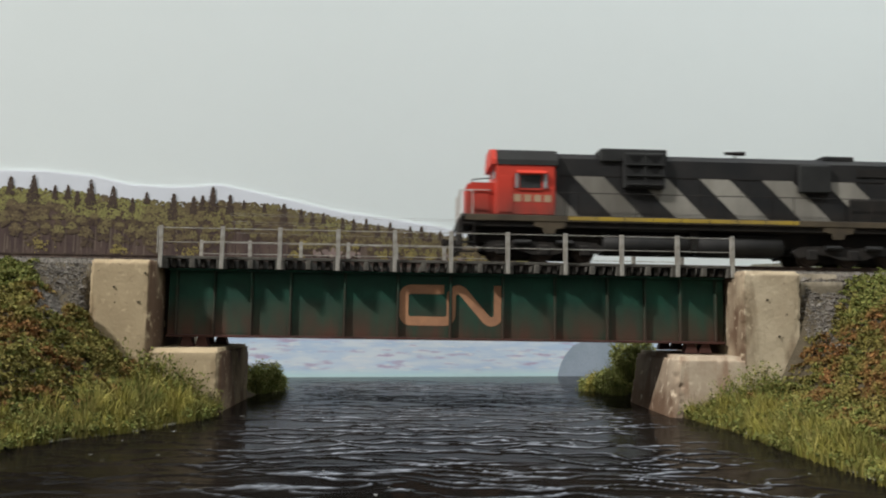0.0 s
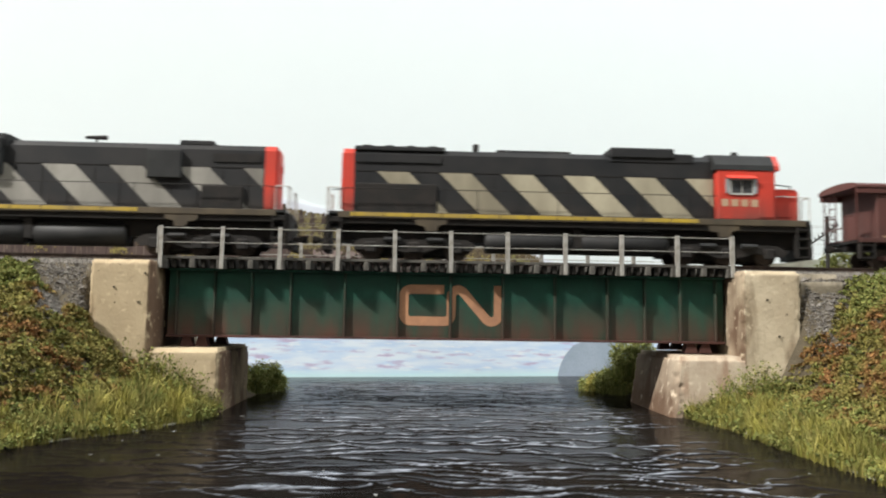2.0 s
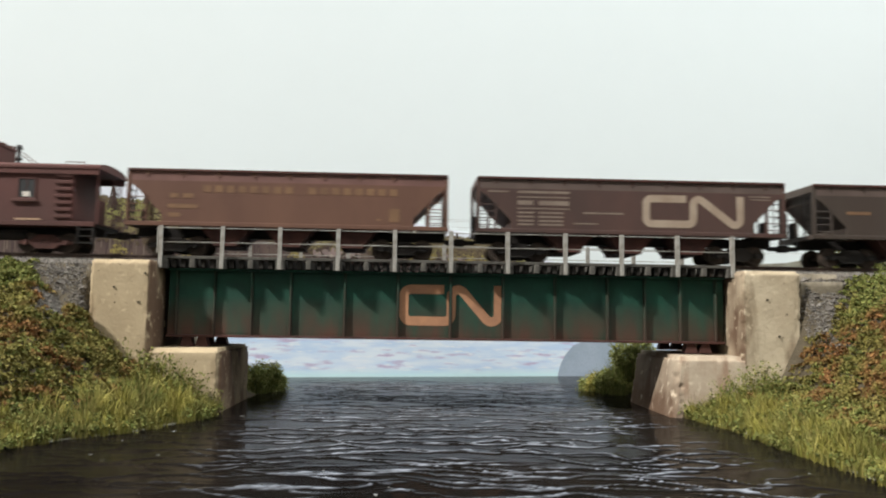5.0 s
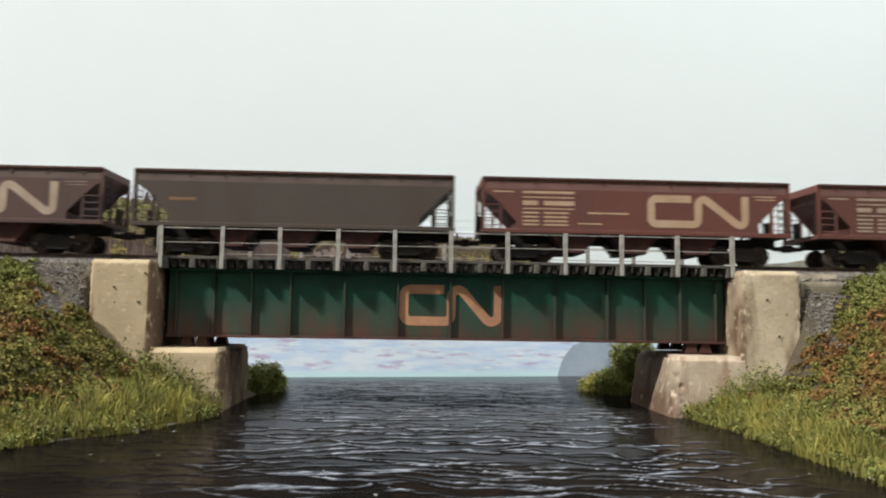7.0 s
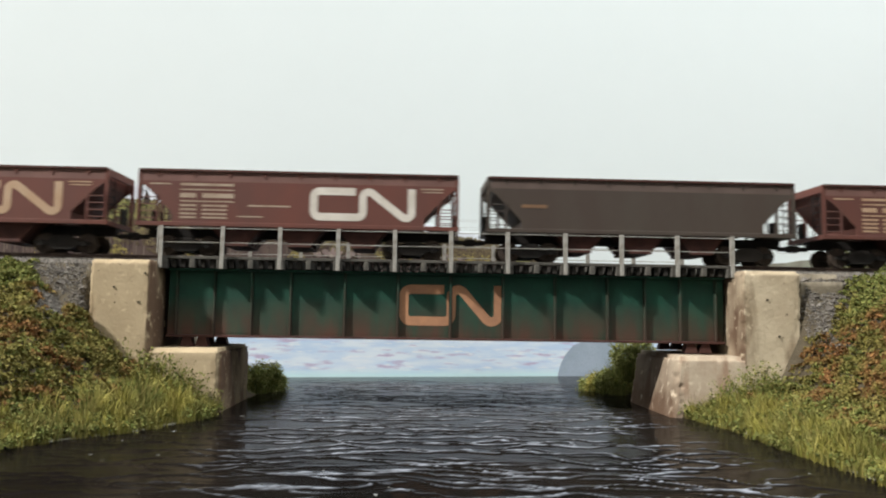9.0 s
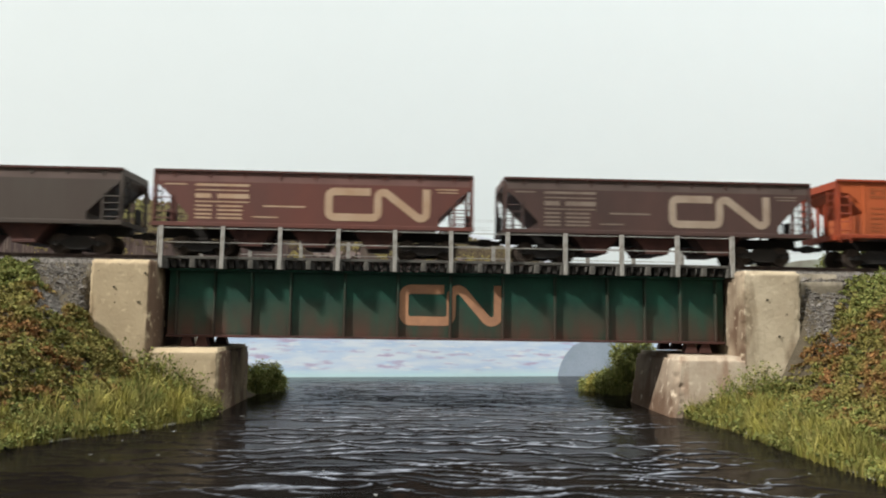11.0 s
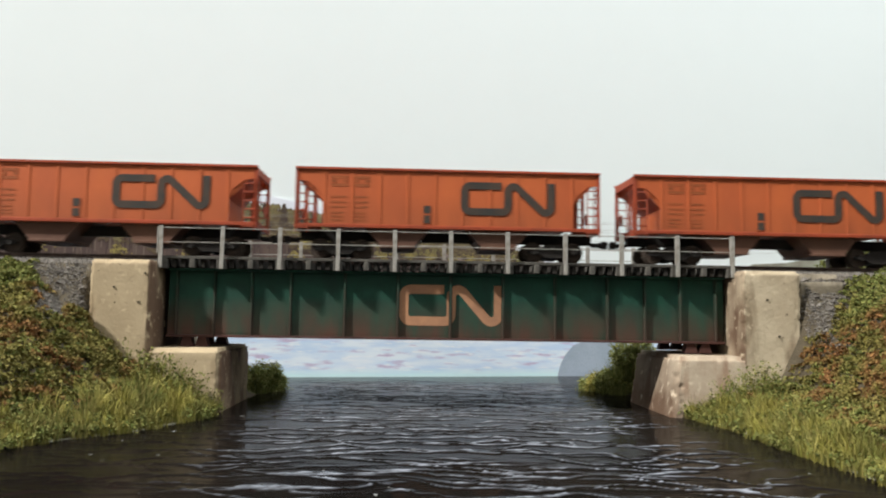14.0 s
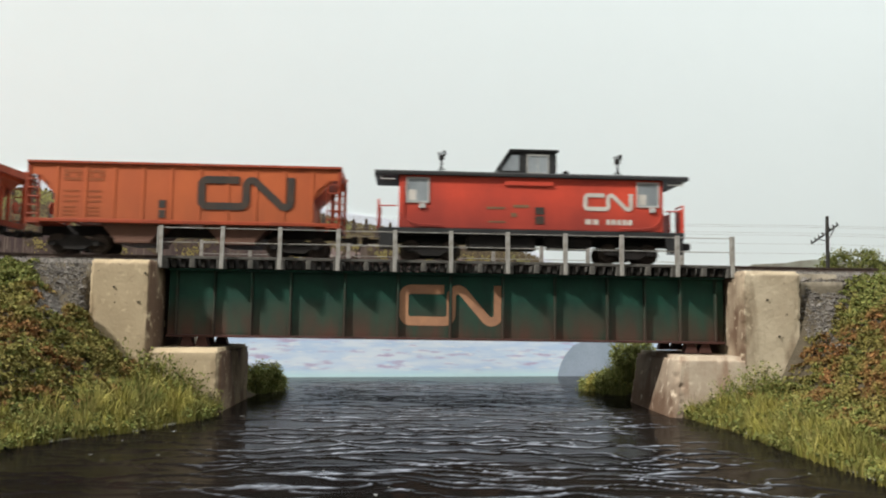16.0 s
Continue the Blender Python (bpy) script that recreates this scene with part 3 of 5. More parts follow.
    for u, v, r in [(-176, 84, 7), (-103, 86, 5), (-60, 94, 4), (-98, 95, 3), (-40, 88, 5), (-20, 90, 6), (-4, 88, 5), (14, 86, 5), (26, 87, 4), (-270, 88, 6), (-222, 86, 5), (40, 86, 5)]:
        for _ in range(60):
            blob(yellow, rnd, u + rnd.gauss(0, r * 0.5), v + rnd.gauss(0, r * 0.4), rnd.uniform(0.3, 0.9), rnd.uniform(0.3, 0.9), -2.2 - rnd.random() * 0.05, 7)
    for u, v in [(-82, 88), (-76, 89), (-71, 87), (-62, 86), (-88, 86), (6, 84), (20, 85)]:
        for _ in range(6):
            blob(rocks, rnd, u + rnd.gauss(0, 3), v + rnd.gauss(0, 2), rnd.uniform(1, 2.8), rnd.uniform(0.8, 2), -2.3 - rnd.random() * 0.05, 7)
    for name, m, mat in (("printed_trunks", trunks, PRINT_TRUNK), ("printed_foliage", leaves, PRINT_FOLIAGE), ("printed_sunny_foliage", bright, PRINT_BRIGHT), ("printed_shade", shade, PRINT_SHADE), ("printed_conifers", firs, PRINT_CONIFER), ("printed_shrubs", yellow, PRINT_YELLOW), ("printed_rocks", rocks, PRINT_ROCK)):
        tagged(part(name, m, mat, sky, fix=False), kind="stuff")
    part("printed_lake", Mesh().box(-330, 330, -3.5, -3.0, -6, 62), lake_material(), sky, "blue-white rippled lake of the print")
    hill = [(95.5, -4), (96.8, 2.5), (99, 10), (103, 17), (108.5, 23), (117, 27), (130, 29.4), (150, 30), (170, -4)]
    part("printed_shape", Mesh().prism(hill, -3.62, -3.52), LAKE_HILL, sky, "blue-grey rounded shape printed over the lake")
    far = [(240, 80), (270, 91), (301, 93.1), (315, 95.5), (330, 97), (350, 95.8), (380, 97.5), (410, 98.5), (470, 97), (560, 96), (560, 80)]
    part("far_hill", Mesh().prism(far, -1.4, -0.5), FAR_HILL, sky, "low grey-green far hill")


# ---- the bridge ----
def build_bridge():
    rnd = random.Random(11)
    br = thing("plate_girder_bridge", "green steel plate girder railway bridge with rust along its foot", "bridge")
    stiff_x = [0, 25.3, 50.6, 76.2, 94.5, 112, 129.5]
    stiff_x = [-x for x in stiff_x[:0:-1]] + stiff_x
    for y, far in ((0, False), (38, True)):
        g = part("girder", Mesh().box(-133.5, 133.5, y, y + 1.2, 34.3, 64.5), GREEN_RUST, br)
        part("bottom_flange", Mesh().box(-133.5, 133.5, y - 2.6, y + 3.8, 33.2, 34.2, 0.15), RUST_AND_SHADE, g, "rusty bottom flange")
        part("top_flange", Mesh().box(-133.5, 133.5, y - 3.0, y + 4.2, 64.4, 65.4, 0.15), GREEN_RUST, g)
        one = Mesh().box(-0.45, 0.45, -1.9, 0, 34.2, 64.4, 0.1).box(-0.8, 0.8, -0.3, 0, 34.2, 64.4).data("stiffener", GREEN_EDGE)
        for x in stiff_x:
            part("stiffener", one, GREEN_EDGE, g).matrix_local = mm(x, y - 0.02, 0)
        if not far:
            rivets = Mesh()
            for k in range(134):
                x = -132.5 + k * 2.0
                for z in (35.6, 63.2):
                    rivets.box(x - 0.22, x + 0.22, y - 0.22, y, z - 0.22, z + 0.22, 0.07)
            tagged(part("rivets", rivets, GREEN_RUST, g, fix=False), kind="stuff")
            part("emblem", ribbon(-24.6, 25.3, 40.0, 59.6, -0.16, 4.4, 0.2), BRIDGE_MARK, g, "faded orange bent-band emblem")
    for x in (-120, -60, 0, 60, 120):
        part("cross_frame", Mesh().box(x - 0.5, x + 0.5, 1.4, 37.8, 36, 62), RUST_AND_SHADE, br)
    for x in (-124, -117, 117, 124):
        for y in (-1.5, 36.5):
            part("bearing", Mesh().prism([(-3.2, 28.6), (3.2, 28.6), (1.8, 33.1), (-1.8, 33.1)], y, y + 5).data("bearing", RUST_AND_SHADE), RUST_AND_SHADE, br).matrix_local = mm(x, 0, 0)
    # timbers: one long pale one at each post, a pale one between, dark short ones in the gaps
    short = Mesh().box(-1.15, 1.15, -5.2, 47, 65.5, 69.6, 0.25).data("tie", TIMBER)
    mid = Mesh().box(-1.2, 1.2, -7.4, 57, 65.5, 69.6, 0.25).data("tie", TIMBER_PALE)
    long_ = Mesh().prism([(-8.2, 65.2), (-8.2, 69.6), (58, 69.6), (58, 65.2)], -2.1, 2.1, "x").data("tie", TIMBER_PALE)
    for i in range(-30, 31):
        x = i * 4.5
        kind = long_ if i % 6 == 0 else mid if i % 3 == 0 else short
        part("tie", kind, TIMBER, br).matrix_local = mm(x + rnd.uniform(-0.25, 0.25), rnd.uniform(-0.2, 0.2), 0, 0, 0, rnd.uniform(-0.6, 0.6))
    for y0, y1 in ((-6.5, -4.4), (-4.1, -1.8), (52.5, 54.6), (54.9, 57.2)):
        part("walkway_plank", Mesh().box(-136.5, 136.5, y0, y1, 69.65, 70.95, 0.15), TIMBER_PALE, br, "weathered grey walkway plank")
    post = Mesh().box(-0.95, 0.95, -0.35, 0.35, 65.0, 84.8, 0.12).box(-1.05, -0.55, 0.3, 1.3, 71, 84.7).data("post", STEEL_RAILING)
    for y in (-9.1, 60):
        for i in range(-5, 6):
            part("railing_post", post, STEEL_RAILING, br).matrix_local = mm(i * 27.0, y, 0, rnd.uniform(-0.6, 0.6), rnd.uniform(-0.5, 0.5), 0)
        for z in (83.9, 77.2):
            part("railing_bar", Mesh().tube((-135.5, y + 0.6, z), (135.5, y + 0.6, z), 0.2, seg=6), STEEL_RAILING, br, "thin grey railing bar")
    part("railing_return", Mesh().box(-137.4, -136.9, -9.3, -7.4, 72, 84.2).box(-137.4, -134.8, -9.0, -8.6, 83.4, 84.2).box(-137.4, -134.8, -9.0, -8.6, 72, 72.6), STEEL_RAILING, br)


def build_track():
    tr = thing("railway_track", "single railway track with rusty rails on grey ballast", "track")
    for y in (TRACK_Y - 8.6, TRACK_Y + 8.6):
        prof = [(-1.1, 69.9), (1.1, 69.9), (1.1, 70.3), (0.3, 70.6), (0.3, 71.4), (0.55, 71.6), (0.55, 72.2), (-0.55, 72.2), (-0.55, 71.6), (-0.3, 71.4), (-0.3, 70.6), (-1.1, 70.3)]
        part("rail", Mesh().prism([(y + a, b) for a, b in prof], -2795, 2795, "x"), RAIL_STEEL, tr, "rusty brown rail")
    tie = Mesh().box(-1.3, 1.3, TRACK_Y - 15.5, TRACK_Y + 15.5, 68.0, 69.9, 0.2).data("tie", TIMBER)
    for k in range(34):
        for s in (-1, 1):
            part("tie", tie, TIMBER, tr).matrix_local = mm(s * (141 + k * 7.0), 0, 0)
    rest = Mesh()
    for k in range(34, 379):
        for s in (-1, 1):
            x = s * (141 + k * 7.0)
            rest.box(x - 1.3, x + 1.3, TRACK_Y - 15.5, TRACK_Y + 15.5, 68.0, 69.9)
    tagged(part("ties", rest, TIMBER, tr, fix=False), kind="stuff")
    rnd = random.Random(3)
    stones = Mesh()
    for s in (-1, 1):
        part("ballast_bed", Mesh().prism([(TRACK_Y - 27, 66.0), (TRACK_Y - 16, 69.2), (TRACK_Y + 16, 69.2), (TRACK_Y + 27, 66.0)], s * 138.5, s * 2795, "x"), BALLAST, tr, "grey crushed stone ballast")
        for _ in range(11000):
            x = s * (138 + 88 * rnd.random() ** 1.3)
            y = TRACK_Y - rnd.uniform(13, 52)
            z = 69.2 - max(0, (TRACK_Y - 16 - y)) * 0.30 if y > TRACK_Y - 27 else ground_z(x, y)
            if abs(x) < 164.5 and y < -4:
                continue
            r = rnd.uniform(0.25, 0.7)
            n = len(stones.v)
            for q in ((1, 0, 0), (-1, 0, 0), (0, 1, 0), (0, -1, 0), (0, 0, 1), (0, 0, -1)):
                stones.v.append((x + r * (q[0] + rnd.uniform(-.35, .35)), y + r * (q[1] + rnd.uniform(-.35, .35)), z + r * 0.8 * (q[2] + rnd.uniform(-.3, .3))))
            stones.f += [tuple(n + i for i in q) for q in ((0, 2, 4), (2, 1, 4), (1, 3, 4), (3, 0, 4), (2, 0, 5), (1, 2, 5), (3, 1, 5), (0, 3, 5))]
    for s in (-1, 1):
        for _ in range(9000):
            x, y = s * rnd.uniform(163, 226), rnd.uniform(-62, -4)
            z = ground_z(x, y)
            if bare(s, x, y, z) < -3 or solid_at(x, y):
                continue
            r = rnd.uniform(0.3, 0.8) * (2.2 if rnd.random() < 0.06 else 1)
            n = len(stones.v)
            for q in ((1, 0, 0), (-1, 0, 0), (0, 1, 0), (0, -1, 0), (0, 0, 1), (0, 0, -1)):
                stones.v.append((x + r * (q[0] + rnd.uniform(-.35, .35)), y + r * (q[1] + rnd.uniform(-.35, .35)), z + r * 0.9 * (q[2] + rnd.uniform(-.3, .3))))
            stones.f += [tuple(n + i for i in q) for q in ((0, 2, 4), (2, 1, 4), (1, 3, 4), (3, 0, 4), (2, 0, 5), (1, 2, 5), (3, 1, 5), (0, 3, 5))]
    stone_mat = island_paint("ballast_stones", [(0.17, 0.155, 0.135), (0.10, 0.09, 0.08), (0.22, 0.20, 0.175), (0.07, 0.062, 0.055), (0.14, 0.12, 0.10)], 0.95)
    tagged(part("ballast_stones", stones, stone_mat, fix=False), "loose grey crushed stone along the track", "ballast", kind="stuff")


def build_abutments():
    a = thing("bridge_abutment", "pale cast concrete abutment with worn edges and small holes", "abutment", group="bridge abutments")
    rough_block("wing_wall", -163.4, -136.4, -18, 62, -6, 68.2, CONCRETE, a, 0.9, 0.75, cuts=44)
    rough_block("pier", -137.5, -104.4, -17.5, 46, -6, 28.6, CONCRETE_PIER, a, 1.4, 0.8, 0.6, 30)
    for x, z in ((-152.5, 55.5), (-141.5, 49), (-139, 62)):
        part("tie_hole", Mesh().lathe([(0.55, -18.5), (0.55, -18.15)], x, z, 8), SOIL, a, "small dark formwork hole")
    b = thing("bridge_abutment", "pale chipped concrete abutment with a rust-stained battered pier", "abutment", group="bridge abutments")
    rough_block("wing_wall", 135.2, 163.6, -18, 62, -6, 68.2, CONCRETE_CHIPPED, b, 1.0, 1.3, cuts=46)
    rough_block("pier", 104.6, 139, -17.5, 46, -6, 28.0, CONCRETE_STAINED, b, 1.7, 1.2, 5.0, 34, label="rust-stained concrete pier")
    for x, z in ((147, 54.5), (152.5, 37.5)):
        part("tie_hole", Mesh().lathe([(0.6, -18.7), (0.6, -18.2)], x, z, 8), SOIL, b, "small dark formwork hole")
    r = rough_block("rock", 162.0, 190, -13, 44, 4, 67.6, ROCK, None, 4, 3.2, 5.0, 22)
    tagged(r, "rough grey-brown rock face beside the abutment", "rock")


# ---- plants ----
def leaf(m, rnd, x, y, z, s):
    a, e, r = rnd.uniform(0, 6.28), rnd.uniform(-0.9, 0.9), rnd.uniform(0, 6.28)
    ca, sa, ce, se = math.cos(a), math.sin(a), math.cos(e), math.sin(e)
    ux, uy, uz = ca * ce * s, sa * ce * s, se * s
    k = s * 0.6
    cr, sr = math.cos(r) * k, math.sin(r) * k
    wx, wy, wz = -sa * cr - ca * se * sr, ca * cr - sa * se * sr, ce * sr
    n = len(m.v)
    m.v += [(x - ux, y - uy, z - uz), (x + wx, y + wy, z + wz), (x + ux, y + uy, z + uz), (x - wx, y - wy, z - wz)]
    m.f.append((n, n + 1, n + 2, n + 3))


def blade(m, rnd, x, y, z, h, w):
    a = rnd.uniform(0, 6.28)
    lean = Vector((math.cos(a), math.sin(a), 0)) * h * rnd.uniform(0.08, 0.75)
    side = Vector((rnd.uniform(0.6, 1), rnd.uniform(-0.5, 0.5), 0)).normalized() * w
    p0, p1, p2 = Vector((x, y, z - 1)), Vector((x, y, z + h * 0.55)) + lean * 0.35, Vector((x, y, z + h)) + lean
    n = len(m.v)
    m.v += [tuple(q) for q in (p0 - side, p0 + side, p1 + side * 0.7, p1 - side * 0.7, p2)]
    m.f += [(n, n + 1, n + 2, n + 3), (n + 3, n + 2, n + 4)]


def solid_at(x, y):
    """True inside the concrete."""
    return -19 < y < 62 and (103 < abs(x) < 166)


def clump(m, rnd, x, y, z, r, n, s0, s1, flat=0.8):
    """A tuft of leaves over a half ball, thin enough to let the dark below show."""
    for _ in range(n):
        a, e = rnd.uniform(0, 6.28), rnd.random() ** 0.8
        h = r * rnd.uniform(0.62, 1.12)
        w = math.sqrt(1 - e * e) * h
        leaf(m, rnd, x + w * math.cos(a), y + w * math.sin(a), z + e * h * flat, rnd.uniform(s0, s1))


def tuft(m, rnd, x, y, z, tall, n, spread):
    for _ in range(n):
        blade(m, rnd, x + rnd.gauss(0, spread), y + rnd.gauss(0, spread), z, tall * rnd.uniform(0.45, 1.15), rnd.uniform(0.10, 0.26))


def bare(s, x, y, z):
    """How far the stony slope beside the abutment reaches; above 0 nothing grows."""
    k = 1 - abs(abs(x) - 170) / (24 if s < 0 else 20)
    return z - (64.5 - max(0.0, k) * (24 if s < 0 else 32)) + 5 * noise.noise(Vector((x, y, 4)) * 0.11)


def build_banks():
    rnd = random.Random(8)
    dry, green, grass = Mesh(), Mesh(), Mesh()
    for s in (-1, 1):
        for _ in range(5200):
            y = -150 + 146 * rnd.random() ** 0.8
            d = rnd.uniform(5, 98)
            x = (shore_left(y) - d) if s < 0 else shore_right(y) + d
            if solid_at(x, y + 1.5) or abs(x) > 236:
                continue
            z = ground_z(x, y)
            if bare(s, x, y, z) > rnd.gauss(0, 1.2) and y > -45:
                continue
            heap = noise.noise(Vector((x, y, 9)) * 0.10) + 0.6 * noise.noise(Vector((x, y, 2)) * 0.23)
            r = rnd.uniform(1.2, 3.4)
            if solid_at(x - s * r, y) or solid_at(x, y + r):
                r *= 0.5
            upper = z + 12 * noise.noise(Vector((x, y, 5)) * 0.06)
            kind = green if upper > 52 or rnd.random() < 0.14 or (upper < 13 and rnd.random() < 0.45) else dry
            clump(kind, rnd, x, y, z + max(-0.4, heap * 4.2), r, int(13 * r), 0.42, 1.0)
        # dead stalks and runners among the leaves
        for _ in range(420):
            y = -145 + 125 * rnd.random()
            d = rnd.uniform(8, 80)
            x = (shore_left(y) - d) if s < 0 else shore_right(y) + d
            if not solid_at(x, y) and abs(x) < 232 and bare(s, x, y, ground_z(x, y)) < 0:
                blade(grass, rnd, x, y, ground_z(x, y) + 1.5, rnd.uniform(3, 7), 0.12)
        for _ in range(900):
            y = rnd.uniform(-165, -19)
            d = abs(rnd.gauss(2, 13))
            x = (shore_left(y) - d + 3) if s < 0 else shore_right(y) + d - 3
            if solid_at(x, y) or d > 38:
                continue
            thick = 0.5 + 1.1 * noise.noise(Vector((x, y, 1)) * 0.075)
            if rnd.random() > thick + 0.35:
                continue
            z, tall = max(0, ground_z(x, y)), rnd.uniform(4, 11) * (1 - d / 70) * (0.75 + 0.6 * max(0, thick)) * (1 if s < 0 else 0.85)
            tuft(grass, rnd, x, y, z, tall * rnd.uniform(0.6, 1.2), 12, 1.1)
            if rnd.random() < 0.8:
                clump(green, rnd, x + rnd.gauss(0, 2), y + rnd.gauss(0, 2), z + rnd.uniform(0, 2.5), rnd.uniform(1.5, 3.4), 22, 0.4, 0.9, 1.1)
        # a few yellow tufts that stand taller
        for _ in range(26):
            y = rnd.uniform(-150, -32)
            x = (shore_left(y) - rnd.uniform(0, 15)) if s < 0 else shore_right(y) + rnd.uniform(0, 15)
            if not solid_at(x, y):
                tuft(grass, rnd, x, y, max(0, ground_z(x, y)), rnd.uniform(10, 15) * (1 if s < 0 else 0.8), 34, 0.9)
        # leggy green shrubs at the pier's foot
        shrubs = ((-118, -27, 46, 17), (-127, -26, 56, 17), (-134, -28, 30, 13), (-111, -24, 22, 14)) if s < 0 else ((127, -27, 40, 14), (136, -29, 46, 16), (146, -27, 34, 12), (121, -25, 16, 9))
        for cx, cy, n, top in shrubs:
            for _ in range(n):
                px, py = cx + rnd.gauss(0, 4.2), min(-20.5, cy + rnd.gauss(0, 3))
                h, foot = top * rnd.uniform(0.35, 1.1), max(0, ground_z(px, py))
                bend = rnd.gauss(0, 2.2)
                for _ in range(13):
                    t = rnd.random() ** 0.7
                    leaf(green, rnd, px + bend * t + rnd.gauss(0, 0.9), min(-19.6, py + rnd.gauss(0, 0.9)), foot + h * t, rnd.uniform(0.4, 0.95))
                blade(grass, rnd, px, py, foot, h * 1.05, 0.16)
    tagged(part("bank_foliage", dry, LEAVES, fix=False), "rust-brown and olive dry leaf foliage covering the banks", "foliage", kind="stuff")
    tagged(part("green_foliage", green, GREEN_LEAVES, fix=False), "green leaf foliage along the top of the banks", "foliage", kind="stuff")
    tagged(part("shore_grass", grass, GRASS, fix=False), "yellow-green tall grass tufts along the water", "grass", kind="stuff")


def build_bush(x, y, z, rx, ry, rz, count, seed, label, mats, name="bush"):
    rnd = random.Random(seed)
    b = thing(name, label, name, mm(x, y, z))
    crown = Mesh()
    for _ in range(14):
        q = (rnd.gauss(0, rx * 0.45), rnd.gauss(0, ry * 0.4), rz * rnd.uniform(0.8, 1.7))
        part("stem", Mesh().tube((rnd.gauss(0, 1), rnd.gauss(0, 1), -1), q, 0.35, 0.12, 5), SOIL, b)
    blades = Mesh()
    for _ in range(count // 8):
        px, py = rnd.gauss(0, rx * 0.5), rnd.gauss(0, ry * 0.5)
        blade(blades, rnd, px, py, 0, rz * rnd.uniform(0.5, 1.5) * (1 - 0.35 * abs(px) / rx), rnd.uniform(0.1, 0.25))
    for _ in range(count // 14):
        a, t = rnd.uniform(0, 6.28), rnd.uniform(-0.9, 1)
        k = rnd.uniform(0.45, 1.0) ** 0.5
        c = (rx * k * math.cos(a) * math.sqrt(max(0, 1 - t * t * 0.8)), ry * k * math.sin(a) * math.sqrt(max(0, 1 - t * t * 0.8)), rz + rz * k * t)
        for _ in range(14):
            leaf(crown, rnd, c[0] + rnd.gauss(0, 1.2), c[1] + rnd.gauss(0, 1.2), max(0.3, c[2] + rnd.gauss(0, 1.2)), rnd.uniform(0.5, 1.1))
    part("crown", crown, mats, b, fix=False)
    tagged(part("grass", blades, mats, b, fix=False), kind="stuff")


# ---- rolling stock; local x from the left end, y from the track's centre, z from the rail head ----
WHEELS, VEHICLES = [], []


def vehicle(name, label, category, q, group):
    v = thing(name, label, category, mm(q, TRACK_Y, RAIL_TOP), group)
    VEHICLES.append((v, q))
    return v


def wheelset(v, x, r):
    w = Mesh()
    for s in (-1, 1):
        w.lathe([(r * 0.3, s * 9.6), (r * 0.35, s * 9.9), (r * 0.78, s * 9.5), (r * 0.82, s * 9.9), (r, s * 9.8), (r, s * 7.9), (r * 1.1, s * 7.8), (r * 1.1, s * 7.3)], 0, 0, 18)
    w.tube((0, -9, 0), (0, 9, 0), 0.9)
    w.box(-0.5, 0.5, -10.0, -9.7, r * 0.45, r * 0.7)
    ob = part("wheelset", w.data("wheelset", WHEEL_RUST), WHEEL_RUST, v, "rusty brown wheels on an axle")
    ob.matrix_local = mm(x, 0, r)
    WHEELS.append((ob, x, r))


def freight_truck(v, x, base=20.0, mat=None):
    mat = mat or TRUCK_GREY
    t = part("truck", Mesh().box(x - 3, x + 3, -11, 11, 4.2, 7.4, 0.5), mat, v, "bolster of a two-axle truck")
    h = base / 2
    for s in (-1, 1):
        y0, y1 = (10.6, 12.6) if s > 0 else (-12.6, -10.6)
        m = Mesh()
        m.prism([(x - h - 3, 5.6), (x - h + 2.4, 6.0), (x - 4, 8.6), (x + 4, 8.6), (x + h - 2.4, 6.0), (x + h + 3, 5.6), (x + h + 3, 4.0), (x + h - 2.6, 4.0), (x + 4.6, 2.0), (x - 4.6, 2.0), (x - h + 2.6, 4.0), (x - h - 3, 4.0)], y0, y1)
        part("side_frame", m, mat, t)
        for xx in (x - h, x + h):
            part("bearing_cap", Mesh().lathe([(1.6, y0 - 0.1 if s < 0 else y1 + 0.1), (1.3, y0 - 0.9 if s < 0 else y1 + 0.9)], xx, 4.8, 10), mat, t)
        sp = Mesh()
        for k in (-1.6, 0, 1.6):
            sp.tube((x + k, (y0 + y1) / 2 * 1.03, 2.4), (x + k, (y0 + y1) / 2 * 1.03, 6.6), 0.75)
        part("springs", sp, UNDERFRAME, t)
    part("brake_beam", Mesh().box(x - 3.6, x + 3.6, -9, 9, 2.4, 4.6, 0.4), UNDERFRAME, t)
    for xx in (x - h, x + h):
        wheelset(v, xx, 4.8)


def coupler(v, x, d):
    part("coupler", Mesh().box(min(x, x + d * 7), max(x, x + d * 7), -1.2, 1.2, 8.6, 10.8, 0.3).box(min(x + d * 5, x + d * 8.5), max(x + d * 5, x + d * 8.5), -2.1, 2.1, 8.0, 11.6, 0.6), UNDERFRAME, v, "dark knuckle coupler")


def ladder(m, x0, x1, y, z0, z1, n, r=0.28):
    for xx in (x0, x1):
        m.tube((xx, y, z0), (xx, y, z1), r, seg=5)
    for i in range(n):
        z = z0 + (z1 - z0) * (i + 0.5) / n
        m.tube((x0, y, z), (x1, y, z), r, seg=5)


